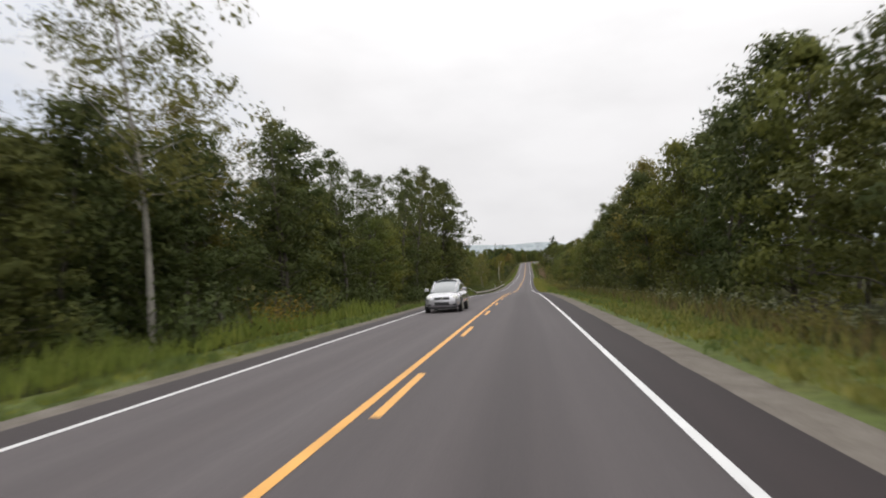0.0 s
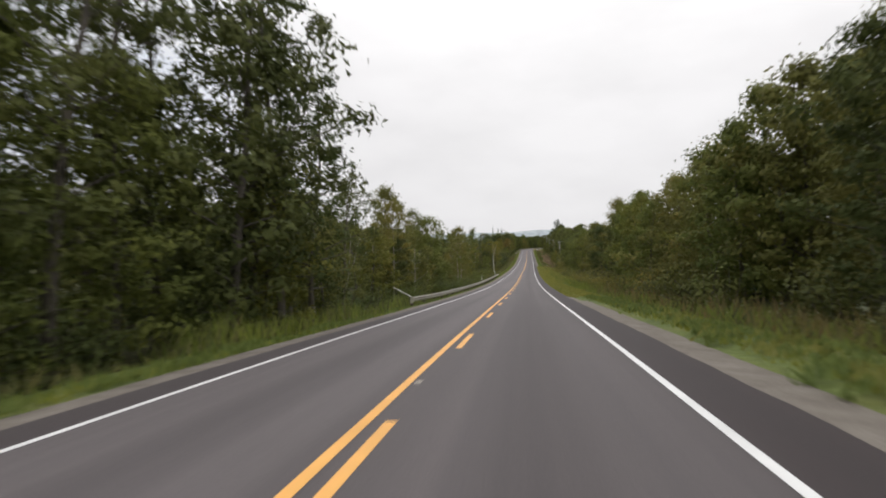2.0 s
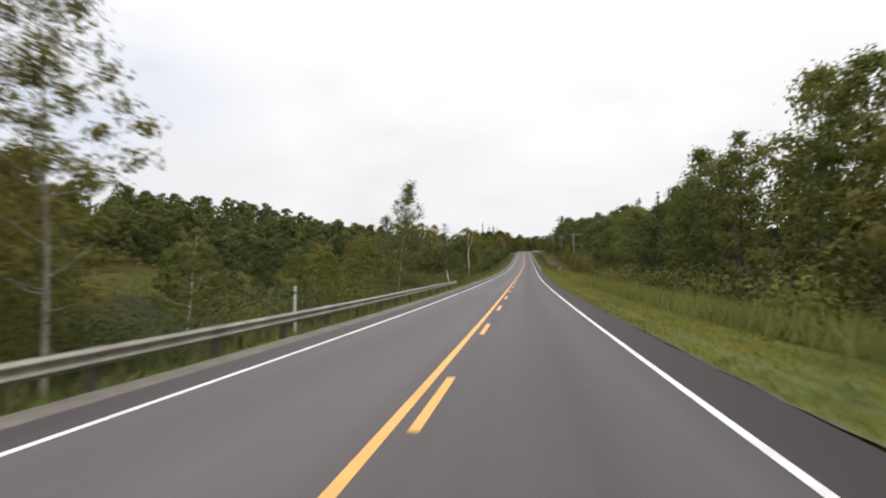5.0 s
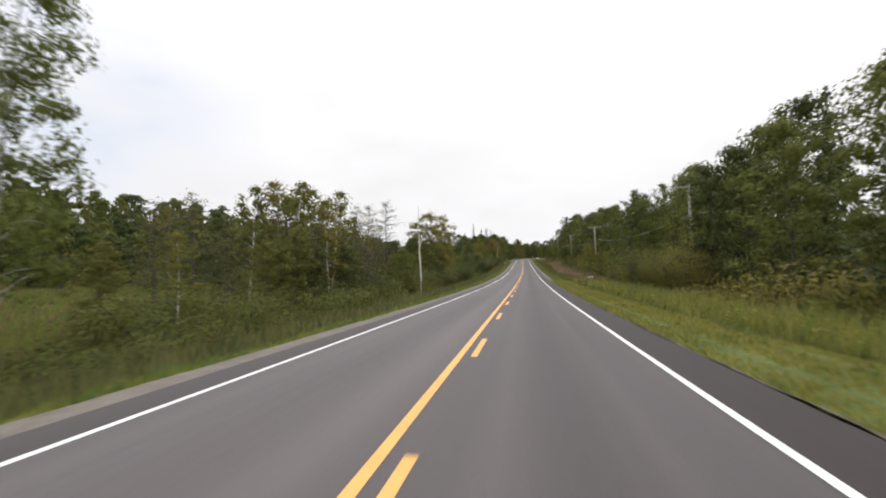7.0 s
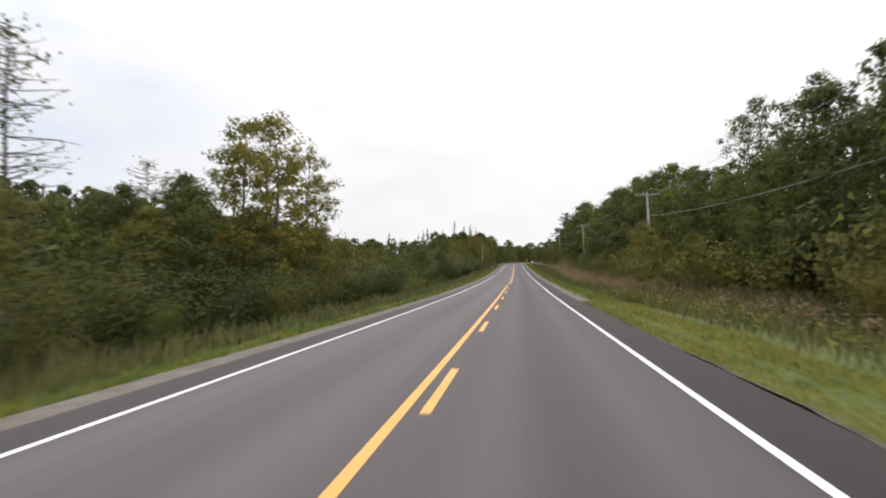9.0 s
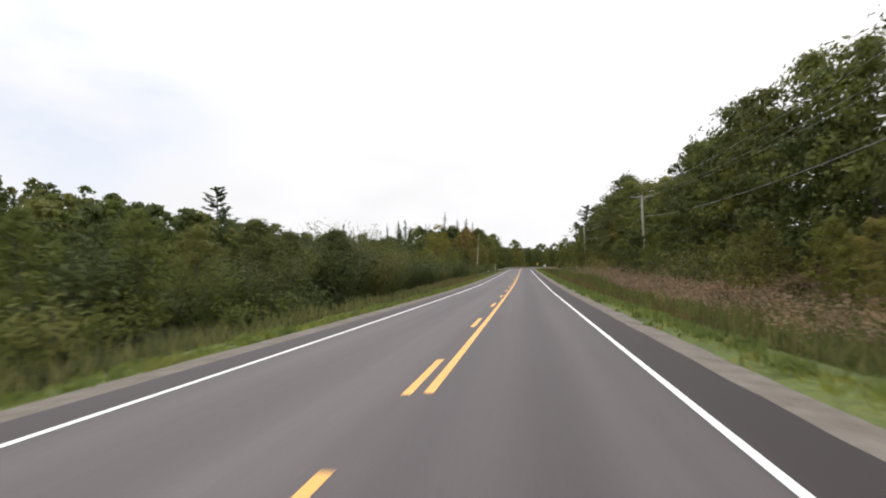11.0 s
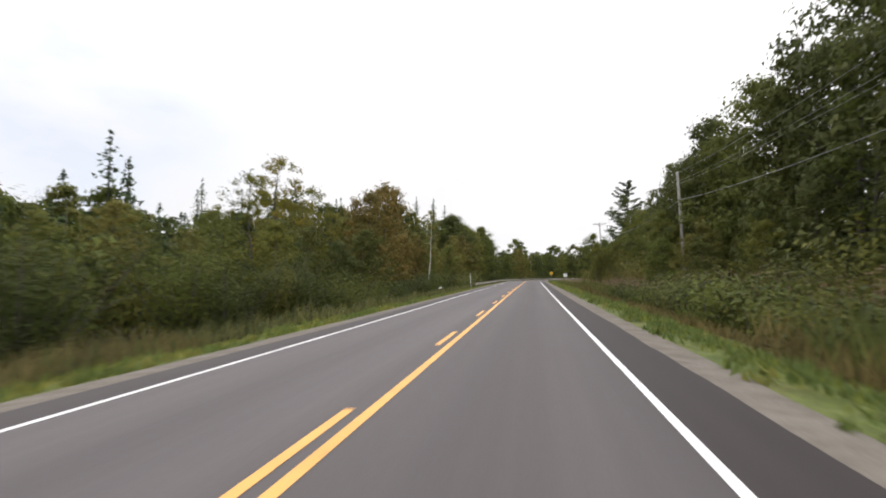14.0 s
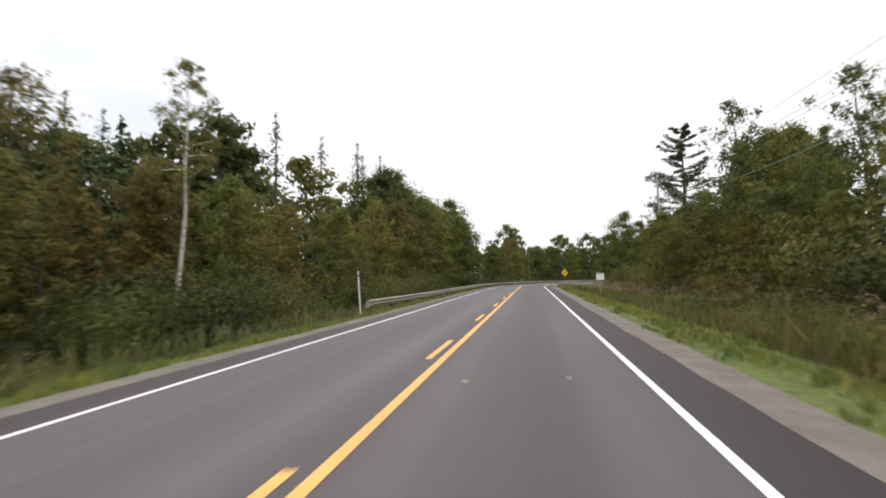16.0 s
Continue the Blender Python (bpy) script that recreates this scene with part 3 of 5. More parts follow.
def thin_larch(h, spread, leafy=1.0):
    """A thin, half-bare tree with level twigs and a few tufts."""
    trunk = stem((0, 0, -0.2), (0.02, 0.01, 1), h, 0.02, 6, 0.1)
    wood = [tube(trunk, np.linspace(0.011 * h, 0.012, 7), 6)]
    pts = []
    for k in range(int(h * 13)):
        t = 0.25 + 0.75 * rng.uniform() ** 0.85
        i = min(t * 6, 5.999)
        p = trunk[int(i)] * (1 - i % 1) + trunk[int(i) + 1] * (i % 1)
        a = rng.uniform(0, 2 * np.pi)
        reach = spread * 0.5 * np.sin(np.pi * min(0.22 + 0.74 * t, 1)) ** 0.8 * rng.uniform(0.5, 1.15)
        limb = stem(p, (np.cos(a), np.sin(a), 0.2), reach, 0.12, 3)
        wood.append(tube(limb, np.linspace(0.022, 0.006, 4), 3))
        n = rng.poisson(6 * leafy)
        if n:
            pts.append(limb[rng.integers(1, 4, n)] + rng.normal(size=(n, 3)) * 0.12)
    return dict(wood=join(wood), crown=leaves(np.concatenate(pts), 0.13))


def shrub(h, spread, n=900, size=0.2, stems=11, up=0.5, cloud=(0.17, 0.10)):
    """A bush of many stems, leafy to the ground, with an uneven top."""
    wood, pts = [], []
    for k in range(stems):
        a = rng.uniform(0, 2 * np.pi)
        s = stem((0.25 * np.cos(a), 0.25 * np.sin(a), -0.1), (np.cos(a) * rng.uniform(0.1, 0.75), np.sin(a) * rng.uniform(0.1, 0.75), 1), h * rng.uniform(0.7, 1.1), 0.12, 5)
        s[:, :2] *= spread / (h * 0.9 + 0.3)
        wood.append(tube(s, np.linspace(0.03, 0.008, 6), 4))
        m = n // stems
        i = rng.uniform(0.7, 5, m)
        p = s[i.astype(int).clip(0, 4)] * (1 - i % 1)[:, None] + s[(i.astype(int) + 1).clip(0, 5)] * (i % 1)[:, None]
        pts.append(p + np.clip(rng.normal(size=(m, 3)), -1.5, 1.5) * (cloud[0] * spread, cloud[0] * spread, cloud[1] * h))
    pts = np.concatenate(pts)
    pts = pts[pts[:, 2] > 0.05]
    face = unit(pts - (0, 0, 0.45 * h)) + (0, 0, up) + 0.3 * rng.normal(size=pts.shape)
    return dict(wood=join(wood), crown=leaves(pts, size, facing=unit(face)))


def proto(name, spec, bark, leaf):
    return dict(name=name, wood=raw_mesh("trunk", *[spec["wood"][0], [spec["wood"][1]]], [bark], smooth=True),
                crown=raw_mesh("crown", spec["crown"][0], [spec["crown"][1]], [leaf], normals=spec["crown"][2]), spec=spec, bark=bark, leaf=leaf)


class Gather:
    """Turned copies of grown plants, collected for one mesh."""

    def __init__(self):
        self.v, self.f, self.i, self.n, self.count = [], [], [], [], 0

    def add(self, spec, o, size, tall, leaf):
        a = place.uniform(0, 2 * np.pi)
        turn = np.array([[np.cos(a), -np.sin(a), 0], [np.sin(a), np.cos(a), 0], [0, 0, 1]])
        for key, mi in (("wood", 0), ("crown", leaf)):
            v, f = spec[key][:2]
            self.v.append(v @ turn.T * (size, size, size * tall) + o)
            self.n.append(spec[key][2] @ turn.T if len(spec[key]) > 2 else unit(np.random.default_rng(1).normal(size=v.shape) + (0, 0, 0.2)))
            self.f.append(f + self.count)
            self.i.append(mi)
            self.count += len(v)

    def mesh(self, name, mats):
        return raw_mesh(name, np.concatenate(self.v), self.f, mats, index=self.i, normals=np.concatenate(self.n))


def plant(p, u, y, scale=1.0, turn=None, name="tree", label="", category="tree", group="", tall=1.0, lean=(0, 0), sink=0.05):
    """A thing: an empty at the base with trunk and crown under it."""
    x, yy, z = at(u, y)
    ob = new(name)
    turn = place.uniform(0, 360) if turn is None else turn
    ob.matrix_world = pose(x, yy, z - sink, lean[0], lean[1], 0) @ pose(0, 0, 0, 0, 0, turn) @ Matrix.Diagonal((scale, scale, scale * tall, 1))
    child("stem" if category == "shrub" else "trunk", p["wood"], ob)
    child("foliage" if category == "shrub" else "crown", p["crown"], ob)
    return tagged(ob, label, category, group)


def woods(name, entries, label):
    """Many far or hidden trees as one mesh. entries: (spec, leaf number, u, y, scale, tall)."""
    mats = [BARK, LEAF, LEAF_OLIVE, LEAF_DARK, NEEDLE, LEAF_TURN, LEAF_YELLOW]
    g = Gather()
    for spec, mat, u, y, s, tall in entries:
        g.add(spec, np.array(at(u, y)), s, tall, mat)
    return tagged(new(name, g.mesh(name, mats)), label, "trees", kind="stuff")


# a few grown models of each kind, planted again and again with other sizes and turns
OAK = [proto("oak", broadleaf(11, 6.8, base=0.07, clumps=62, per=84, size=0.205), BARK, m) for m in (LEAF, LEAF_DARK, LEAF_OLIVE)]
MAPLE = [proto("maple", broadleaf(10, 5.8, base=0.09, clumps=54, per=80, size=0.195), BARK, m) for m in (LEAF, LEAF_OLIVE, LEAF_TURN, LEAF_DARK)]
POPLAR = [proto("poplar", broadleaf(14, 5.0, base=0.3, clumps=42, per=60, size=0.2, fill=0.8), BARK, m) for m in (LEAF, LEAF_OLIVE)]
BIRCH_T = [proto("birch", broadleaf(9, 3.6, base=0.3, clumps=32, per=52, size=0.18, fill=0.75, r0=0.08), BIRCH, m) for m in (LEAF_OLIVE, LEAF_YELLOW)]
SPRUCE = [proto("spruce", spruce(11, 4.0), BARK, NEEDLE), proto("spruce", spruce(12, 3.3, 0.9), BARK, NEEDLE)]
PINE = proto("pine", white_pine(14, 8.6), BARK, NEEDLE)
LARCH = [proto("larch", thin_larch(8, 4.4, 1.1), BARK, LEAF_OLIVE), proto("larch", thin_larch(8.5, 4.4, 0.7), BARK, LEAF_OLIVE)]
SHRUB = [proto("shrub", shrub(3.2, 3.6, 2300, 0.12, 14), BARK, m) for m in (LEAF, LEAF_OLIVE, LEAF_DARK)] + [proto("shrub", shrub(2.0, 2.6, 900, 0.15), BARK, LEAF_OLIVE)]
ALDER = [proto("shrub", shrub(5.6, 4.6, 5200, 0.125, 26, 0.25, (0.105, 0.045)), BARK, m) for m in (LEAF_DARK, LEAF_OLIVE)]
BUSH_FAR = [shrub(3.2, 3.6, 560, 0.27), shrub(2.0, 2.6, 480, 0.2)]
TALL = [proto("oak", broadleaf(11, 6.8, base=0.10, clumps=64, per=70, size=0.22), BARK, m) for m in (LEAF, LEAF_DARK)] + [proto("maple", broadleaf(10, 5.8, base=0.10, clumps=58, per=68, size=0.215), BARK, m) for m in (LEAF_DARK, LEAF)] + [POPLAR[0]]
LOW = [broadleaf(10, 7, base=0.06, clumps=30, per=38, size=0.40, limbs=False) for _ in range(3)]
LOWER = [broadleaf(10, 7.5, base=0.04, clumps=20, per=15, size=0.8, limbs=False) for _ in range(2)]
LOW_SPRUCE = [spruce(10, 3.8, 0.55, 0.62) for _ in range(2)]


TEXTS = {"oak": "dense broad-leaved green tree in the roadside wood", "maple": "rounded leafy tree at the wood's edge",
         "poplar": "tall poplar with an open ragged crown", "birch": "slim pale-barked birch at the wood's edge",
         "spruce": "dark pointed spruce in the roadside wood", "larch": "thin half-bare larch at the wood's edge"}
NATURAL = {"oak": 11, "maple": 10, "poplar": 14, "birch": 9, "spruce": 11.5, "larch": 8}


def bands(side, rows):
    """Front trees along one side. rows: y0, y1, step, front offset, tree tops over the ground (a pair of heights, or along the road), models."""
    for y0, y1, step, u0, tops, models in rows:
        y = y0
        while y < y1:
            p = models[int(place.integers(len(models)))]
            u = side * (u0 + place.uniform(0, 3.0) + 1.0)
            if isinstance(tops[0], list):  # what stands farther back is taller, so that the skyline holds
                h = float(lerp(y, *tops[:2])) * place.uniform(0.92, 1.03) * float(np.clip((abs(u) - 1.3 * side) / (tops[2] - 1.3 * side), 0.8, 1.2))
            else:
                h = place.uniform(*tops)
            plant(p, u, y, h / NATURAL[p["name"]], name=p["name"] + "_tree", label=TEXTS[p["name"]], group="roadside trees", tall=place.uniform(0.96, 1.05))
            y += step * place.uniform(0.7, 1.3)


# heights of the skyline, along the road
TOPS_NEAR = ([-8, 20, 58, 66, 72, 78, 83, 90, 100, 108, 116, 130, 142, 150, 160, 172, 200, 215, 226, 240], [11.4, 12.2, 12, 12.6, 11.6, 10.4, 11.5, 10.6, 10.2, 11.2, 10.6, 10.8, 10, 10, 10.8, 10.2, 8.4, 8.2, 9.4, 9.4], 13)
TOPS_MID = ([240, 253, 258, 263, 266, 270, 277, 284, 292, 304], [10.6, 11.2, 10.8, 12, 10.6, 13, 12, 10.4, 10.2, 9.6], 16.5)
TOPS_FAR = ([300, 306, 312, 321, 334, 347, 360, 376, 387, 393, 400, 407, 414, 421, 428, 438, 446, 452, 464, 473, 476, 481, 489, 496, 503, 512, 540, 560],
            [10.2, 10.4, 10.8, 12.4, 13, 16.2, 14.5, 14.4, 15.2, 11.8, 11.6, 12.6, 13.6, 16.6, 18.2, 18.4, 16.6, 15.5, 15.7, 15.4, 13.2, 11, 11.8, 12.4, 14.4, 11, 9, 8.5], 20)
TOPS_LEFT = ([-6, 12, 22, 28, 40, 56, 61, 68, 78], [8.2, 8.2, 8.6, 9.4, 8.8, 8.6, 9.8, 10.6, 10.4], 11)
MIX_R = [OAK[0], OAK[1], OAK[2], MAPLE[0], MAPLE[1], OAK[2], OAK[0], POPLAR[0]]
MIX_LIGHT = [OAK[0], OAK[2], MAPLE[0], MAPLE[1], OAK[0], POPLAR[1]]
MIX_MID = [OAK[0], OAK[1], MAPLE[0], MAPLE[3], OAK[1]]
MIX_L = [OAK[1], MAPLE[0], MAPLE[1], OAK[2], BIRCH_T[0], MAPLE[0]]
MIX_DEEP = [OAK[1], MAPLE[3], OAK[1], MAPLE[3], OAK[1]]
bands(1, [(-8, 45, 3.6, 9.8, TOPS_NEAR, [OAK[1], MAPLE[3], OAK[0], MAPLE[3], OAK[1], MAPLE[0]]), (45, 120, 4.0, 10.4, TOPS_NEAR, MIX_R), (120, 190, 4.2, 11.4, TOPS_NEAR, MIX_R), (190, 242, 4.4, 12.4, TOPS_NEAR, MIX_MID),
          (242, 300, 4.6, 15.0, TOPS_MID, TALL), (300, 418, 4.4, 18.0, TOPS_FAR, TALL), (418, 560, 4.2, 17.2, TOPS_FAR, TALL),
          (300, 365, 4.2, 12.2, (3.6, 5.2), MIX_LIGHT), (365, 438, 3.8, 14.0, (5, 7), MIX_MID), (438, 460, 3.8, 14.0, (5, 7), MIX_LIGHT), (460, 494, 4.0, 14.5, (5.5, 7.5), MIX_MID), (494, 560, 4.4, 15.0, (5.5, 8), MIX_LIGHT)])
bands(-1, [(-6, 26, 3.4, 10.6, TOPS_LEFT, MIX_DEEP), (26, 58, 3.2, 8.9, TOPS_LEFT, MIX_DEEP + [OAK[0], MAPLE[0], MAPLE[1]]), (58, 78, 3.6, 8.2, TOPS_LEFT, [OAK[1], MAPLE[3], MAPLE[0]]), (78, 88, 4.0, 10.5, (7, 9), MIX_DEEP),
           (88, 112, 3.8, 9.5, (7.5, 9.5), MIX_L + [BIRCH_T[0]]), (112, 140, 3.6, 9.5, (5, 6.5), MIX_L), (140, 196, 4.5, 11.0, (5, 7.5), MIX_L),
           (222, 268, 5.0, 15, (5, 7.5), [LARCH[0], BIRCH_T[0], MAPLE[1], LARCH[1], BIRCH_T[1]]), (268, 312, 5.0, 12.5, (5.6, 7.2), MIX_L), (312, 345, 6.0, 13, (5, 6.2), MIX_L), (345, 374, 2.8, 10.3, (5.2, 6.4), MIX_DEEP),
           (374, 412, 5.0, 12.5, (4.8, 6), MIX_L), (408, 432, 4.0, 13.5, (5.2, 6.6), MIX_L), (425, 450, 3.4, 10.8, (5.6, 7), MIX_MID), (450, 485, 4.0, 11.5, (6.4, 8.2), [MAPLE[1], MAPLE[2], MAPLE[0], MAPLE[2]]),
           (485, 506, 4.0, 10.0, (7.4, 9), MIX_LIGHT + [MAPLE[2]]), (506, 528, 4.0, 10.0, (9.5, 12.2), MIX_LIGHT + [MAPLE[2], BIRCH_T[0]]), (528, 562, 4.0, 10.0, (12, 15.5), MIX_LIGHT + [OAK[1]]), (560, 616, 4.5, 9, (9, 12), MIX_L), (522, 566, 3.6, 14.5, (14, 17), [MAPLE[3], POPLAR[1], OAK[1], POPLAR[0], MAPLE[0]])])

# woods behind the first row, and on the far slopes
back = []
for k in range(170):
    y = place.uniform(-10, 620)
    h = lerp(y, [0, 60, 150, 200, 240, 300, 400, 430, 480, 560], [10, 11, 11.5, 10, 12, 13, 11, 16.5, 14, 13])
    u = lerp(y, [0, 230, 260, 350, 460, 480, 600], [14.5, 17, 23, 24, 21, 22, 21]) + place.uniform(0, 14)
    if place.uniform() < 0.2:
        back.append((LOW_SPRUCE[k % 2], 4, u, y, h / 10 * place.uniform(0.8, 1.15), 1))
    else:
        back.append((LOW[k % 3], int(place.choice([1, 2, 3])), u, y, h / 10 * place.uniform(0.8, 1.1), 1))
woods("right_wood", back, "dense mixed green woodland behind the roadside trees")
back = []
for k in range(170):
    y = place.choice([place.uniform(-10, 190), place.uniform(330, 640)])
    h = lerp(y, [0, 25, 75, 90, 150, 190, 330, 385, 400, 430, 460, 490, 600], [8, 8, 9, 8, 7, 5, 5.5, 6, 8, 9.5, 11.5, 15, 15])
    u = -(lerp(y, [0, 130, 190, 330, 430, 480, 600], [15, 16, 18, 18, 20, 18, 16]) + place.uniform(0, 18))
    if place.uniform() < (0.2 if y < 200 else 0.5) and y < 500:
        back.append((LOW_SPRUCE[k % 2], 4, u - 4, y, h / 10 * place.uniform(0.95, 1.3), 1))
    else:
        back.append((LOW[k % 3], int(place.choice([1, 2, 3])), u, y, h / 10 * place.uniform(0.75, 1.1), 1))
for k in range(90):  # spruces and leafy trees close behind one another
    y = place.uniform(398, 500)
    h = lerp(y, [398, 430, 460, 490, 500], [6, 7.4, 9.8, 13.5, 15]) * place.uniform(0.8, 1.0)
    back.append((LOW_SPRUCE[k % 2] if k % 2 else LOW[k % 3], 4 if k % 2 else (1, 2, 3)[k % 3], -place.uniform(20, 38), y, h / 10, 1))
woods("left_wood", back, "mixed woodland with spruces behind the roadside shrubs")
back = []
for k in range(190):
    y, u = place.uniform(220, 540), -place.uniform(100, 190) if k % 3 else -place.uniform(98, 112)
    back.append(((LOW[k % 3] if 230 < y < 430 else LOWER[k % 2]) if k % 9 or y > 480 else LOW_SPRUCE[0], (1, 2, 3, 3, 2)[k % 5] if k % 9 or y > 480 else 4, u, y, place.uniform(1.4, 2.0), 0.95))
for k in range(60):  # edge of the wood beyond the marsh
    y = place.uniform(285, 470)
    u = -float(lerp(y, [285, 330, 470], [66, 44, 42])) - place.uniform(0, 7)
    back.append((LOW[k % 3], (1, 2, 3, 3)[k % 4], u, y, place.uniform(0.75, 1.05), 1))
for k in range(130):
    y = place.uniform(285, 480)
    u = -float(lerp(y, [285, 330, 470], [72, 52, 48])) - place.uniform(0, 45)
    back.append((LOWER[k % 2], (1, 2, 3, 3)[k % 4], u, y, place.uniform(0.9, 1.3), 1))
for k in range(120):
    y, u = place.uniform(640, 900), place.uniform(-150, 90)
    back.append((LOWER[k % 2], (1, 2, 3)[k % 3], u, y, place.uniform(0.9, 1.3), 1))
for k in range(130):  # the wood that closes the view behind the bend
    y, x = place.uniform(622, 668), place.uniform(-30, 75)
    back.append((LOW[k % 3], (1, 3, 2)[k % 3], x - float(rx(y)), y, place.uniform(1.0, 1.3) * float(lerp(x, [8, 22], [1, 0.8])), 1))
for k in range(46):  # inside of the bend
    y = place.uniform(566, 618)
    back.append((LOW[k % 3], (1, 3, 2)[k % 3], place.uniform(9, 30), y, place.uniform(0.7, 1.1), 1))
woods("far_wood", back, "far wooded slopes, dull green")

# a far ridge on the horizon, paled by haze in its colour
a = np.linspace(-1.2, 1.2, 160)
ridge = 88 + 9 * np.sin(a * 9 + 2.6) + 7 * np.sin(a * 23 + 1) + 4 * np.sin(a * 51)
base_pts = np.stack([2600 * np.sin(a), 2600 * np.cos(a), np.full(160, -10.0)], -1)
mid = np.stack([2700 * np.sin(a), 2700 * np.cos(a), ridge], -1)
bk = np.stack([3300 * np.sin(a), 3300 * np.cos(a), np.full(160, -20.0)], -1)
tagged(new("backdrop", raw_mesh("backdrop", np.concatenate([base_pts, mid, bk]), [grid_faces(3, 160)], [HILL], smooth=True)), "wooded horizon ridge, its haze painted into the colour", "hills", kind="structure")

# ---- undergrowth ----


def undergrowth(name, spans, label):
    """Low bushes that close the foot of the wood. spans: side, y0, y1, per metre, offset, depth, height, model."""
    g = Gather()
    for side, y0, y1, dens, u0, dep, h, k in spans:
        for _ in range(int((y1 - y0) * dens)):
            y, u = place.uniform(y0, y1), side * (u0 + place.uniform(0, dep))
            spec = BUSH_FAR[k % 4 // 3] if abs(u) > 15.5 else ALDER[0]["spec"] if k == 4 else SHRUB[k]["spec"]
            s = h / (5.6 if spec is ALDER[0]["spec"] else 2.0 if k == 3 else 3.2) * place.uniform(0.7, 1.2)
            # up to y 95 only the darkest leaves: canopy shade as colour
            g.add(spec, np.array(at(u, y)), s, 1, int(place.choice([1, 2, 3, 3] if 95 < y < 195 else [1, 2, 2, 3] if 195 <= y < 290 or y > 490 else [3, 3, 1, 2] if y > 290 else [3])))
    tagged(new(name, g.mesh(name, [BARK, LEAF, LEAF_OLIVE, LEAF_DARK])), label, "undergrowth", kind="stuff")


undergrowth("undergrowth_right", [(1, -8, 235, 0.28, 9.6, 2.5, 2.3, 3), (1, 235, 285, 0.75, 11.2, 6, 4.2, 4), (1, 285, 300, 0.6, 14.5, 4, 3.7, 0), (1, 300, 455, 0.35, 13, 5, 3.6, 0), (1, 455, 560, 0.3, 14, 4, 3.6, 0)],
            "dense green bushes at the foot of the trees")
undergrowth("ditch_bushes", [(1, 378, 411, 0.3, 9.2, 4.6, 1.35, 3), (1, 411, 443, 1.4, 8.4, 4.6, 2.25, 3), (1, 443, 456, 0.5, 8.4, 3, 1.3, 3), (1, 456, 504, 0.95, 8.2, 5.5, 1.15, 3), (1, 504, 520, 0.3, 9, 5, 1.1, 3), (1, 330, 378, 0.15, 9, 5, 1.1, 3)], "low leafy bushes among the reeds of the ditch")
undergrowth("undergrowth_left", [(-1, -8, 90, 0.3, 8.6, 2.5, 2.2, 3), (-1, 90, 186, 0.5, 8.2, 4, 2.6, 0), (-1, 205, 222, 0.5, 10.5, 6, 1.5, 3), (-1, 219, 232, 0.6, 12.5, 5, 2.8, 0), (-1, 215, 262, 0.35, 10.5, 10, 2.2, 3), (-1, 262, 320, 0.6, 16, 40, 3.6, 2), (-1, 232, 262, 0.35, 15, 10, 3.2, 2), (-1, 262, 310, 0.65, 9.8, 5, 3.6, 4),
                                 (-1, 310, 430, 0.45, 10.0, 7, 4.2, 4), (-1, 298, 350, 1.1, 10.5, 9, 2.2, 3), (-1, 298, 352, 0.7, 16, 26, 3.4, 2), (-1, 430, 490, 0.6, 9.2, 3.6, 3.0, 0), (-1, 490, 616, 0.3, 9.4, 4, 3.0, 0)], "dense olive-green bushes and saplings")

# ---- single trees that stand out ----
SPEC = {
    "aspen": proto("aspen", broadleaf(13, 7.6, base=0.42, clumps=54, per=66, size=0.16, fill=0.78, r0=0.115, lean=0.0), PALE_BARK, LEAF_OLIVE),
    "poplar": proto("poplar", broadleaf(13, 5.4, base=0.25, clumps=50, per=84, size=0.155, fill=0.85, r0=0.085), PALE_BARK, LEAF_OLIVE),
    "lone": proto("poplar", broadleaf(13.5, 6.0, base=0.2, clumps=48, per=110, size=0.16, fill=0.9, top=1.15, r0=0.075), PALE_BARK, LEAF),
    "tall": proto("oak", broadleaf(15.5, 7.6, base=0.16, clumps=66, per=78, size=0.24, fill=0.8), BARK, LEAF_DARK),
    "airy": proto("oak", broadleaf(15.5, 7.4, base=0.2, clumps=50, per=52, size=0.19, fill=0.68), BARK, LEAF_DARK),
    "maple": proto("maple", broadleaf(9.5, 6.5, base=0.3, clumps=54, per=85, size=0.19, fill=0.85), BARK, LEAF),
    "willow": proto("willow", broadleaf(12, 5.6, base=0.3, clumps=46, per=46, size=0.18, fill=0.7, top=0.6), BARK, LEAF_YELLOW),
    "tufted": proto("aspen", broadleaf(12.5, 2.5, base=0.62, clumps=30, per=62, size=0.11, fill=0.75, r0=0.12, lean=0.0, top=0.5), BIRCH, LEAF_OLIVE),
    "turning": proto("maple", broadleaf(10, 5.5, base=0.15, clumps=50, per=75, size=0.2), BARK, LEAF_TURN),
    "russet": proto("maple", broadleaf(10, 5.0, base=0.25, clumps=46, per=40, size=0.16, fill=0.75), BARK, LEAF_TURN),
    "yellow": proto("maple", broadleaf(8, 5.0, base=0.15, clumps=44, per=75, size=0.2), BARK, LEAF_YELLOW),
}
plant(SPEC["aspen"], -10.25, 13.2, 1.12, turn=130, lean=(0, 8), name="aspen_tree", label="tall pale-stemmed aspen with an airy crown")
plant(SPEC["aspen"], -12.5, 22.0, 0.9, name="aspen_tree", label="tall pale-stemmed aspen with an airy crown")
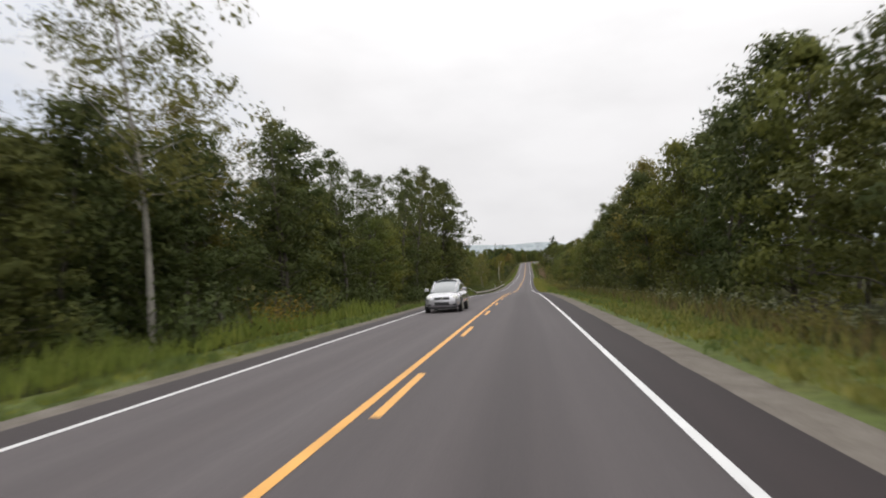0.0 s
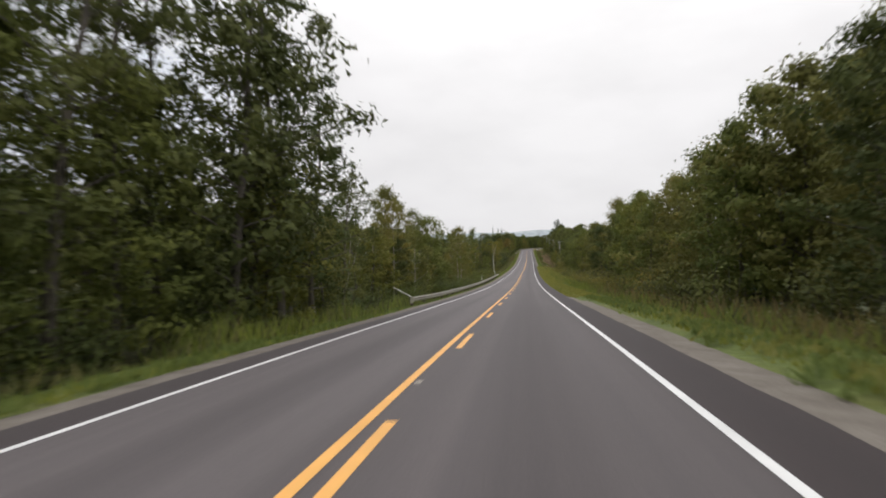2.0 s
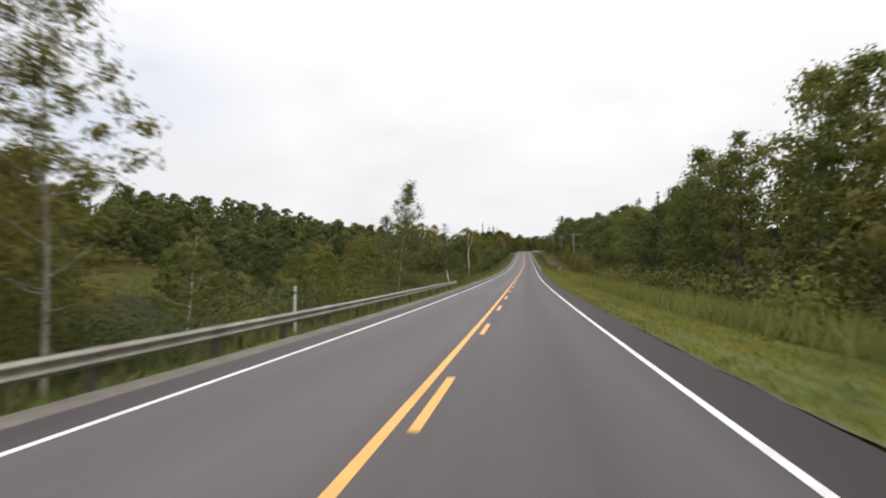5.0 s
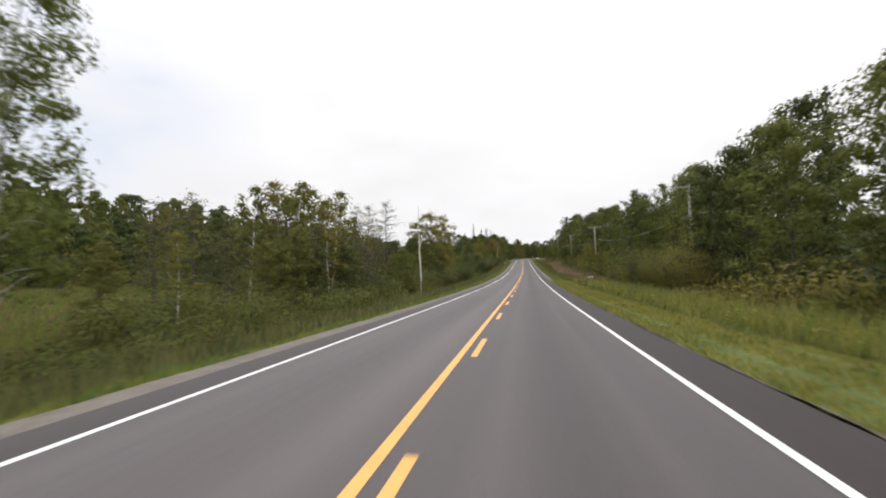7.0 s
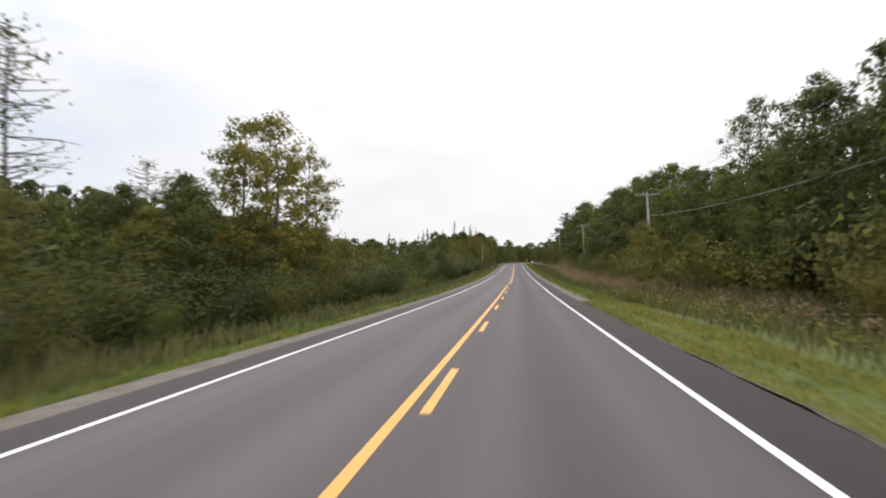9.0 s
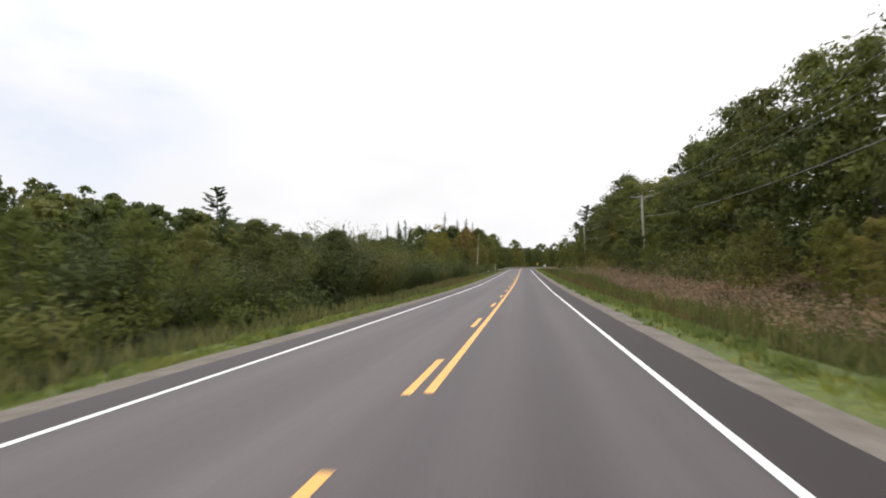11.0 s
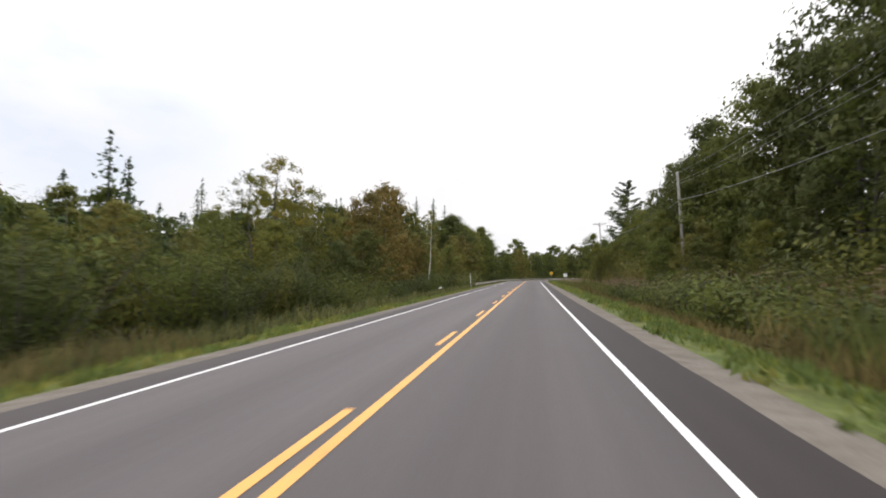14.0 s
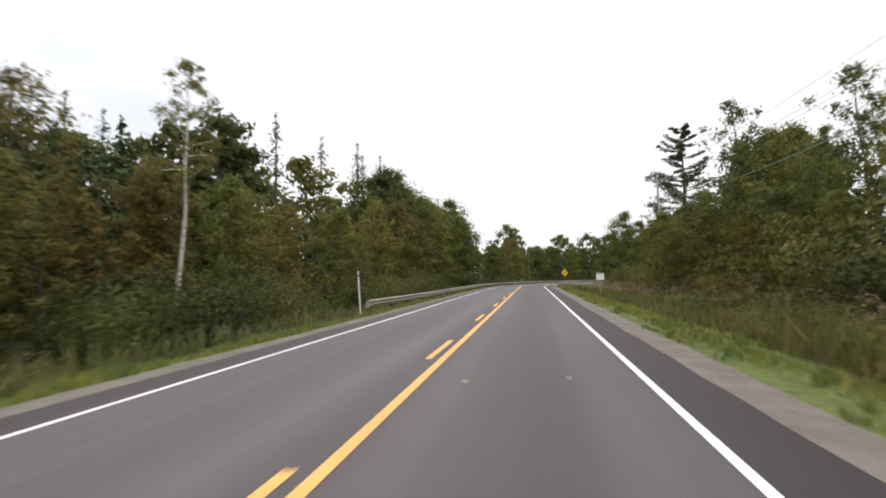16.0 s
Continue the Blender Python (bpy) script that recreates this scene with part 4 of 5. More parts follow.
for u, y, h in ((-10.8, 25.6, 12.2), (-12.4, 30.5, 13.8), (-10.4, 35, 12.0), (-13.2, 39, 13.6), (-10.6, 43.5, 12.4), (-12.8, 48, 14.2), (-10.2, 52.5, 13.4), (-13.0, 56.5, 15.4), (-10.2, 60, 16.0), (-12.6, 63, 17.6), (-12.4, 70, 19.2), (-13.8, 75.5, 18.4), (-8.7, 76.5, 16.6), (-8.5, 79.6, 12.6)):
    plant(SPEC["airy"], u, y, h / 15.5, name="oak_tree", label="tall airy tree with sky showing through its crown", group="airy trees at the verge")
plant(SPEC["airy"], -10.3, 77.0, 1.03, name="oak_tree", label="very tall airy oak above the verge")
plant(SPEC["airy"], -12, 80.5, 1.02, name="oak_tree", label="very tall dark green tree above the verge")
plant(SPEC["tall"], -9.3, 73.2, 1.14, name="oak_tree", label="very tall dark green tree above the verge")
plant(SPEC["airy"], -11.6, 84.2, 0.95, name="oak_tree", label="very tall airy tree over the verge")
plant(POPLAR[0], -14.5, 68.7, 1.12, name="poplar_tree", label="tall poplar rising behind the roadside oak")
plant(SPEC["airy"], -10.2, 66, 1.08, name="oak_tree", label="tall dense green tree above the verge")
plant(MAPLE[1], -12.4, 111, 1.15, name="maple_tree", label="leafy olive-green tree behind the guardrail", tall=1.15)
plant(SPEC["poplar"], -10.8, 116.7, 0.9, name="poplar_tree", label="slender poplar behind the steel guardrail")
plant(SPEC["maple"], -11.9, 133.2, 1.28, name="maple_tree", label="round-crowned maple behind the steel guardrail")
plant(SPEC["maple"], -13.6, 127.3, 0.74, name="maple_tree", label="round-crowned maple behind the steel guardrail")
plant(SPEC["poplar"], -9.4, 151.9, 0.92, name="poplar_tree", label="slender poplar behind the steel guardrail")
plant(SPEC["poplar"], -9.4, 146.5, 0.86, name="poplar_tree", label="slender poplar behind the steel guardrail")
plant(SPEC["poplar"], -10.8, 106.5, 0.86, name="poplar_tree", label="leafy poplar above the end of the guardrail")
plant(SPEC["lone"], -14.9, 213.5, 1.02, name="poplar_tree", label="lone pale-stemmed poplar beside the marsh", lean=(0, 10), tall=1.12)
for u, y, sc in ((-15.5, 243, 1.0), (-19, 246, 1.25), (-21.5, 250, 1.4), (-17.5, 254, 1.3), (-15.4, 258, 0.95), (-20, 262, 0.85), (-24, 240, 1.2), (-21.6, 274.4, 1.5), (-17.6, 275.9, 1.5), (-20.5, 277.8, 1.45), (-22.3, 291.1, 1.2), (-24.5, 279, 1.25), (-23.3, 272, 1.1), (-17.8, 270, 1.15), (-26, 255, 1.2), (-22, 232, 1.0), (-30, 246, 1.1)):
    plant(LARCH[int(y) % 2], u, y, sc, name="larch_tree", label="thin half-bare larch standing in the marsh", group="marsh larches")
for u, y, sc in ((-11.6, 286, 1.0), (-13.8, 290.2, 1.08), (-14.6, 287.5, 1.04), (-12.6, 293, 0.95), (-12.8, 297, 0.85), (-17, 291, 0.95)):
    plant(SPEC["willow"], u, y, sc, name="willow_tree", label="spreading yellow-green willow above the shrubs", group="willows by the road")
for u, y, h in ((-25.9, 515.3, 20.3), (-19.2, 524, 20.2), (-17.4, 528, 19.4), (-20.4, 530, 20), (-16.4, 536, 18), (-22, 519, 18.5), (-24, 538, 18), (-30, 508, 17), (-24.5, 502, 16.5), (-17.5, 546, 16.5), (-22.9, 464.7, 12.5), (-26, 452, 11.7), (-29, 440, 9.6), (-31, 428, 9.2), (-30, 416, 7.8), (-34, 433, 9.8), (-27, 446, 10.8), (-32, 455, 12.5), (-28, 462, 12.6), (-24, 470, 12.3), (-30, 474, 14.0), (-26, 480, 14.5), (-28, 488, 15.8), (-23, 494, 14.4), (-33, 422, 9.5), (-36, 445, 10.3), (-29, 405, 8.4), (-25, 409, 8.2), (-35, 411, 7.6),
                (-26, 424, 9.4), (-40, 420, 9.0), (-34, 399, 8.5), (-16.5, 12.5, 7.6), (-13.6, 15.2, 7.2), (-18.5, 16.5, 8.6), (-14.2, 19.5, 7.8), (-17.0, 22, 8.8), (-22, 484, 13)):
    plant(SPRUCE[int(y) % 2], u, y, h / 11.5, name="spruce_tree", label="dark pointed spruce rising behind the shrubs", group="spruces behind the shrubs")
plant(OAK[1], 18.5, 367, 1.5, name="oak_tree", label="tall dark oak above the reed bed")
plant(OAK[0], 19.5, 375, 1.25, name="oak_tree", label="tall green oak above the reed bed")
for u, y, sc in ((21.2, 305, 1.03), (22.6, 311.5, 1.02), (19.6, 297.5, 0.93), (18.2, 289.5, 0.83)):
    plant(SPEC["airy"], u, y, sc, name="oak_tree", label="airy dark oak rising over the power line", group="oaks over the power line")
plant(PINE, -73, 448.3, 1.55, name="pine_tree", label="ragged white pine rising over the far shrubs")
plant(PINE, 24.6, 550, 1.55, name="pine_tree", label="dark tiered pine beside the road bend", tall=1.1)
plant(SPEC["airy"], 18.8, 503, 1.04, name="oak_tree", label="airy oak rising beside the road bend")
plant(SPEC["airy"], 19.5, 487.5, 0.86, name="oak_tree", label="airy oak rising beside the road bend")
plant(OAK[0], 13.9, 560, 1.26, name="oak_tree", label="tall green oak inside the road bend")
plant(MAPLE[0], 16.8, 564, 1.2, name="maple_tree", label="leafy maple inside the road bend")
plant(SPEC["turning"], -13.2, 457.2, 1.3, name="maple_tree", label="maple turning orange-brown at the wood's edge")
plant(SPEC["turning"], -12.3, 451, 1.12, name="maple_tree", label="maple turning orange-brown at the wood's edge")
plant(SPEC["turning"], -13.6, 477.5, 0.84, name="maple_tree", label="maple turning orange-brown at the wood's edge")
plant(SPEC["russet"], -14.9, 472.6, 1.14, name="maple_tree", label="maple turning orange-brown at the wood's edge")
plant(SPEC["russet"], -13.9, 467.5, 1.1, name="maple_tree", label="maple turning orange-brown at the wood's edge")
for u, y, sc in ((-17.2, 440.7, 1.06), (-16.6, 436.2, 0.88), (-15.4, 442.6, 0.78), (-17.2, 448.6, 0.95), (-18.6, 451.5, 0.84), (-16.6, 452.5, 0.8), (-20, 447, 0.86)):
    plant(SPEC["willow"], u, y, sc, name="larch_tree", label="feathery pale green larch over the shrubs", group="larches over the shrubs")
plant(OAK[1], -13.2, 29.5, 1.12, name="oak_tree", label="dark leafy oak at the wood's edge")
for u, y, sc in ((-15.6, 243.5, 0.66), (-19, 247, 0.72), (-14.8, 250, 0.62), (-17.4, 255, 0.74), (-21.5, 252, 0.75), (-24, 244, 0.7), (-17, 240, 0.62)):
    plant(MAPLE[3], u, y, sc, name="maple_tree", label="dark leafy maple among the marsh birches", group="marsh maples")
for u, y, sc in ((-12.6, 9.5, 0.66), (-14, 12.5, 0.72), (-12.2, 16.5, 0.66), (-13.2, 21, 0.72), (-15.5, 18, 0.78), (-16.5, 13.5, 0.74)):
    plant(OAK[1], u, y, sc, name="oak_tree", label="low dark oak behind the aspens", group="low dark oaks")
for u, y, sc in ((-12.6, 279.5, 0.74), (-12.0, 285.5, 0.68), (-14.6, 283.5, 0.85), (-13.2, 292, 0.58), (-17, 287, 0.75), (-14.8, 297, 0.6), (-19, 284, 0.8), (-21.5, 287, 0.8), (-23.5, 282, 0.75)):
    plant(MAPLE[3], u, y, sc, name="maple_tree", label="dark leafy maple below the willows", group="maples below the willows")
plant(MAPLE[1], 16.8, 417, 1.12, name="maple_tree", label="yellow-green maple before the darker wood")
plant(SPEC["airy"], -11.8, 94.5, 0.78, name="oak_tree", label="airy tree above the end of the guardrail")
plant(SPEC["airy"], -12.2, 99.5, 0.76, name="oak_tree", label="airy tree above the end of the guardrail")
plant(SPEC["airy"], -16.5, 97, 0.72, name="oak_tree", label="airy tree above the end of the guardrail")
for u, y, h in ((14.6, 204, 8.6), (16, 209, 9.4), (14.4, 217, 8.4), (16.5, 225, 10.6)):
    plant(SPRUCE[int(y) % 2], u, y, h / 11.5, name="spruce_tree", label="dark pointed spruce among the roadside oaks", group="spruces among the oaks")
plant(OAK[0], 13.2, 81.2, 1.0, name="oak_tree", label="green oak standing above its neighbours")
plant(OAK[1], 12.4, 71, 0.9, name="oak_tree", label="dark oak standing above its neighbours")
plant(SPEC["tall"], 21.6, 384.5, 1.06, name="oak_tree", label="very tall green oak above the reed bed")
# young trees that hide the feet of the power line
for u, y, h, k in ((14.6, 246, 6.0, 0), (13.2, 241, 4.6, 2), (13.4, 314, 7.2, 1), (12.4, 308.5, 6.2, 0), (13.9, 382, 7.0, 2), (13.4, 375, 5.0, 0), (14.6, 458.2, 8.6, 0), (13.4, 445.5, 5.6, 1), (13.4, 440, 5.0, 2), (12.6, 448.8, 5.6, 0), (13.7, 511.5, 8.4, 0), (14.7, 515, 8.0, 2), (12.9, 506, 6.4, 1)):
    plant(MAPLE[(0, 1, 3)[k]], u, y, h / 10, name="maple_tree", label="young leafy maple among the roadside bushes", group="young maples", tall=1.0)
plant(SPEC["yellow"], -13.0, 512, 1.1, name="maple_tree", label="yellowing maple behind the steel guardrail")
plant(SPEC["tufted"], -11.9, 475.4, 0.98, name="aspen_tree", label="slim pale-stemmed aspen beside the shrubs", lean=(0, 4.6))


def birch_snag(u, y, h, r=1.0, lean=3):
    """A dead forked birch, nearly leafless, leaning."""
    ob = new("dead_birch")
    ob.matrix_world = Matrix.Translation(at(u, y)) @ pose(0, 0, -0.1, 0, lean, 0)
    low = stem((0, 0, 0), (0.02, 0, 1), h * 0.55, 0.03, 5)
    a = stem(low[-1], (0.22, 0, 1), h * 0.46, 0.03, 5)
    b = stem(low[-1], (-0.05, 0.05, 1), h * 0.48, 0.03, 5)
    v, f = join([tube(low, r * np.linspace(0.13, 0.095, 6), 8), tube(a, r * np.linspace(0.075, 0.02, 6), 6), tube(b, r * np.linspace(0.07, 0.018, 6), 6)])
    child("trunk", raw_mesh("trunk", v, [f], [BIRCH], smooth=True), ob)
    tw, pts = [], []
    for k in range(16):
        p = (a if k % 2 else b)[1 + k % 4]
        q = stem(p, (rng.normal(), rng.normal(), 0.8), rng.uniform(0.4, 0.9), 0.15, 3)
        tw.append(tube(q, (0.014, 0.01, 0.007, 0.004), 3))
        pts.append(q[2:] + rng.normal(size=(2, 3)) * 0.1)
    v, f = join(tw)
    child("twigs", raw_mesh("twigs", v, [f], [BARK]), ob)
    v, f = leaves(np.concatenate(pts), 0.14)[:2]
    child("leaves", raw_mesh("leaves", v, [f], [LEAF_OLIVE]), ob)
    tagged(ob, "dead forked birch with white bark beside the road", "tree")


for u, y, sc in ((-18.5, 245, 1.32), (-20.5, 249, 1.4), (-17, 251, 1.3), (-23, 247, 1.3), (-19, 253, 1.35), (-15.8, 247.5, 1.15), (-22, 254, 1.4)):
    plant(BIRCH_T[0], u, y, sc, name="birch_tree", label="airy birch with thin foliage in the marsh", group="marsh birches")
birch_snag(-10.9, 264.1, 10.5, 0.85, 2.0)
birch_snag(-12.3, 95, 6.6, 0.5, 9)
birch_snag(-13.0, 103, 7.0, 0.6)

# shrubs that stand alone on the verge
for u, y, sc, k in ((7.0, 289, 0.5, 3), (10.2, 199.5, 0.75, 0), (-8.6, 245, 0.55, 3), (-9.0, 228, 0.5, 3), (-9.4, 60, 0.6, 3), (9.3, 62, 0.6, 3), (9.6, 30, 0.6, 3), (-10.5, 205, 0.45, 1),
                    (-12, 221, 0.6, 1), (-9.6, 262, 0.8, 1), (11.8, 268, 0.9, 2), (12.5, 255, 0.85, 0), (8.6, 385, 0.5, 0), (9.2, 395, 0.7, 0), (9.0, 415, 0.7, 0), (9.4, 432, 0.8, 2), (-8.8, 425, 0.45, 3),
                    (-9.2, 440, 0.5, 3), (-9.0, 466, 0.5, 3), (-8.2, 240, 0.35, 3), (-11.6, 278.5, 1.1, 2), (-12.8, 281.5, 1.3, 2), (-13.2, 276.5, 1.3, 2), (-11.2, 284, 1.1, 2)):
    plant(SHRUB[k], u, y, sc, name="shrub", label="leafy green shrub on the grassy verge", category="shrub", group="verge shrubs")

for u, y, sc, k in ((-10.6, 352, 1.0, 0), (-11.2, 355.5, 1.08, 0), (-10.4, 358.5, 1.0, 1), (-11.4, 361.5, 1.05, 0), (-10.6, 365, 0.92, 0), (-12.4, 357, 1.16, 0), (-12.6, 363, 1.1, 1), (-11, 368.5, 0.85, 0), (-12, 372, 0.85, 1), (-13.5, 353, 1.1, 0), (-13.8, 360, 1.15, 1)):
    plant(ALDER[k], u, y, sc, name="shrub", label="tall dense dark alder shrub at the verge", category="shrub", group="alder shrubs")

ORANGE = proto("shrub", shrub(2.0, 2.6, 700, 0.12), BARK, foliage("orange_leaves", (0.17, 0.115, 0.02), (0.25, 0.165, 0.03), (0.34, 0.225, 0.05)))
plant(ORANGE, -8.9, 21.2, 0.95, name="shrub", label="low sapling with orange autumn leaves", category="shrub")
plant(ORANGE, -8.7, 18.2, 0.92, name="shrub", label="low sapling with orange autumn leaves", category="shrub")

# ---- grass and weeds ----


def blades(name, spans, mats, label, category, tuft=1):
    """Upright blades, singly or in tufts. spans: side, y0, y1, u0, u1, per square metre, low, high, width, spread, material."""
    V, F, I, N, n = [], [], [], [], 0
    for side, y0, y1, u0, u1, dens, h0, h1, narrow, lean, mi in spans:
        m = int((y1 - y0) * (u1 - u0) * dens)
        y = rng.uniform(y0, y1, m)
        u = side * (u0 + (u1 - u0) * rng.uniform(0, 1, m))
        if tuft > 1:
            y = y[np.arange(m) // tuft] + rng.normal(size=m) * 0.13
            u = u[np.arange(m) // tuft] + rng.normal(size=m) * 0.13
        patch = 0.5 + 0.5 * np.sin(y * 0.8 + u * 1.3) * np.sin(y * 0.23 - u * 0.7)
        h = (h0 + (h1 - h0) * rng.uniform(0, 1, m)) * (0.65 + 0.6 * patch)
        c = np.stack([rx(y) + u, y, ground_z(u, y) + h * 0.46], -1)
        fan = np.stack([rng.normal(size=m) * lean, rng.normal(size=m) * lean, np.ones(m)], -1)
        d = unit(fan)
        e = unit(np.cross(d, rng.normal(size=(m, 3))))
        e *= np.sign((np.cross(e, d) * (-side, -1.2, 0.6)).sum(1, keepdims=True))  # faces to the open side
        N.append(np.repeat(unit(unit(np.cross(e, d)) * 0.5 + (-0.2 * side, -0.25, 1.0)), 4, 0))
        w = (narrow * rng.uniform(0.7, 1.3, m))[:, None]
        hh = h[:, None]
        v = np.stack([c - d * hh * 0.5, c + e * w - d * hh * 0.1, c + d * hh * 0.5 + e * w * 0.4, c - e * w - d * hh * 0.1], 1).reshape(-1, 3)
        V.append(v), F.append(np.arange(4 * m).reshape(m, 4) + n), I.append(mi)
        n += 4 * m
    tagged(new(name, raw_mesh(name, np.concatenate(V), F, mats, index=I, normals=np.concatenate(N))), label, category, kind="stuff")


def heads(name, spans, mats, label, category):
    """Tufts of small leaves or flowers at the tops of weeds. spans: side, y0, y1, u0, u1, per square metre, height, size, leaves, material."""
    V, F, I, N, n = [], [], [], [], 0
    for side, y0, y1, u0, u1, dens, h, size, k, mi in spans:
        m = int((y1 - y0) * (u1 - u0) * dens)
        y, u = rng.uniform(y0, y1, m), side * (u0 + (u1 - u0) * rng.uniform(0, 1, m))
        patch = 0.5 + 0.5 * np.sin(y * 0.8 + u * 1.3) * np.sin(y * 0.23 - u * 0.7)
        c = np.stack([rx(y) + u, y, ground_z(u, y) + h * (0.6 + 0.6 * patch) * rng.uniform(0.75, 1.15, m)], -1)
        c = np.repeat(c, k, 0) + rng.normal(size=(m * k, 3)) * (size * 0.8, size * 0.8, size * 1.1)
        v, f, nn = leaves(c, size, mass=unit(rng.normal(size=c.shape) * 0.4 + (-0.4 * side, -0.5, 0.8)))
        V.append(v), F.append(f + n), I.append(mi), N.append(nn)
        n += len(v)
    tagged(new(name, raw_mesh(name, np.concatenate(V), F, mats, index=I, normals=np.concatenate(N))), label, category, kind="stuff")


blades("verge_grass", [(1, -8, 96, 5.35, 7.8, 26, 0.10, 0.26, 0.026, 0.5, 0), (1, 96, 290, 4.5, 7.4, 45, 0.09, 0.18, 0.020, 0.45, 0), (1, 96, 290, 4.5, 7.2, 65, 0.09, 0.20, 0.018, 0.4, 1), (1, 290, 440, 5.25, 6.9, 22, 0.10, 0.24, 0.026, 0.5, 0), (1, 440, 560, 5.2, 7.2, 22, 0.10, 0.24, 0.026, 0.5, 0),
                       (-1, -8, 560, 5.15, 6.7, 26, 0.10, 0.26, 0.026, 0.5, 0)], [GRASS, STRAW], "short green grass on the road verge", "grass")
blades("grass_tufts", [(1, -8, 24, 5.4, 7.6, 10, 0.16, 0.36, 0.034, 0.5, 0), (1, -8, 24, 5.4, 7.6, 34, 0.16, 0.36, 0.034, 0.5, 1), (1, 24, 96, 5.4, 7.2, 30, 0.16, 0.36, 0.034, 0.5, 0), (1, 24, 96, 5.4, 7.2, 10, 0.16, 0.36, 0.034, 0.5, 1), (1, 96, 290, 4.6, 7.2, 3, 0.12, 0.24, 0.026, 0.5, 0), (1, 96, 290, 4.6, 7.0, 6, 0.12, 0.26, 0.026, 0.5, 1),
                       (1, 290, 440, 5.2, 6.7, 40, 0.15, 0.36, 0.034, 0.5, 0), (1, 290, 440, 5.2, 6.7, 8, 0.15, 0.36, 0.034, 0.5, 1), (1, 440, 560, 5.15, 6.9, 24, 0.12, 0.3, 0.034, 0.5, 0), (1, 440, 560, 5.15, 6.9, 16, 0.12, 0.3, 0.034, 0.5, 1),
                       (-1, -8, 200, 5.12, 6.4, 36, 0.16, 0.36, 0.034, 0.5, 0), (-1, 200, 560, 5.12, 6.4, 30, 0.15, 0.36, 0.034, 0.5, 0), (-1, 200, 560, 5.12, 6.4, 12, 0.15, 0.36, 0.034, 0.5, 1)], [LUSH, STRAW], "lush and straw-tinged grass tufts along the gravel", "grass", tuft=18)
blades("tall_weeds", [(1, -8, 60, 7.6, 11, 11, 0.4, 0.95, 0.03, 0.3, 0), (1, -8, 60, 7.6, 10, 12, 0.5, 0.95, 0.03, 0.3, 3), (1, -8, 26, 7.2, 9, 10, 0.4, 0.85, 0.022, 0.35, 4), (1, 60, 120, 7.7, 11, 8, 0.5, 1.15, 0.03, 0.3, 3), (1, 60, 235, 7.6, 12.5, 8, 0.35, 0.9, 0.03, 0.3, 0), (1, 110, 262, 7.3, 10.4, 16, 0.75, 1.25, 0.022, 0.35, 2), (1, 150, 262, 7.3, 9.8, 34, 0.8, 1.35, 0.02, 0.3, 4), (1, 24, 110, 7.4, 9.6, 12, 0.4, 0.9, 0.022, 0.35, 2), (1, 235, 335, 7.2, 16, 7, 0.5, 1.1, 0.035, 0.25, 0),
                      (-1, -8, 34, 6.6, 10, 22, 0.5, 1.15, 0.03, 0.25, 2), (-1, 34, 68, 6.7, 9, 7, 0.25, 0.6, 0.03, 0.3, 0), (-1, 68, 96, 6.5, 10, 10, 0.6, 1.25, 0.03, 0.25, 0), (-1, 68, 98, 6.5, 9.5, 18, 0.6, 1.2, 0.025, 0.25, 2), (-1, 90, 196, 6.2, 11, 8, 0.4, 0.9, 0.03, 0.3, 0), (-1, 196, 300, 6.8, 14, 12, 0.5, 1.1, 0.03, 0.3, 0),
                      (-1, 300, 485, 6.7, 11.5, 9, 0.5, 1.0, 0.03, 0.3, 0), (-1, 372, 414, 6.7, 10.2, 26, 0.5, 1.0, 0.022, 0.3, 3), (-1, 370, 414, 6.7, 10.2, 16, 0.5, 1.0, 0.022, 0.3, 0), (-1, 485, 560, 6.8, 11, 8, 0.4, 0.9, 0.03, 0.3, 0)], [WEED, SEED, GRASS, RUST, STRAW],
       "tall green and rust-coloured roadside weeds", "weeds")
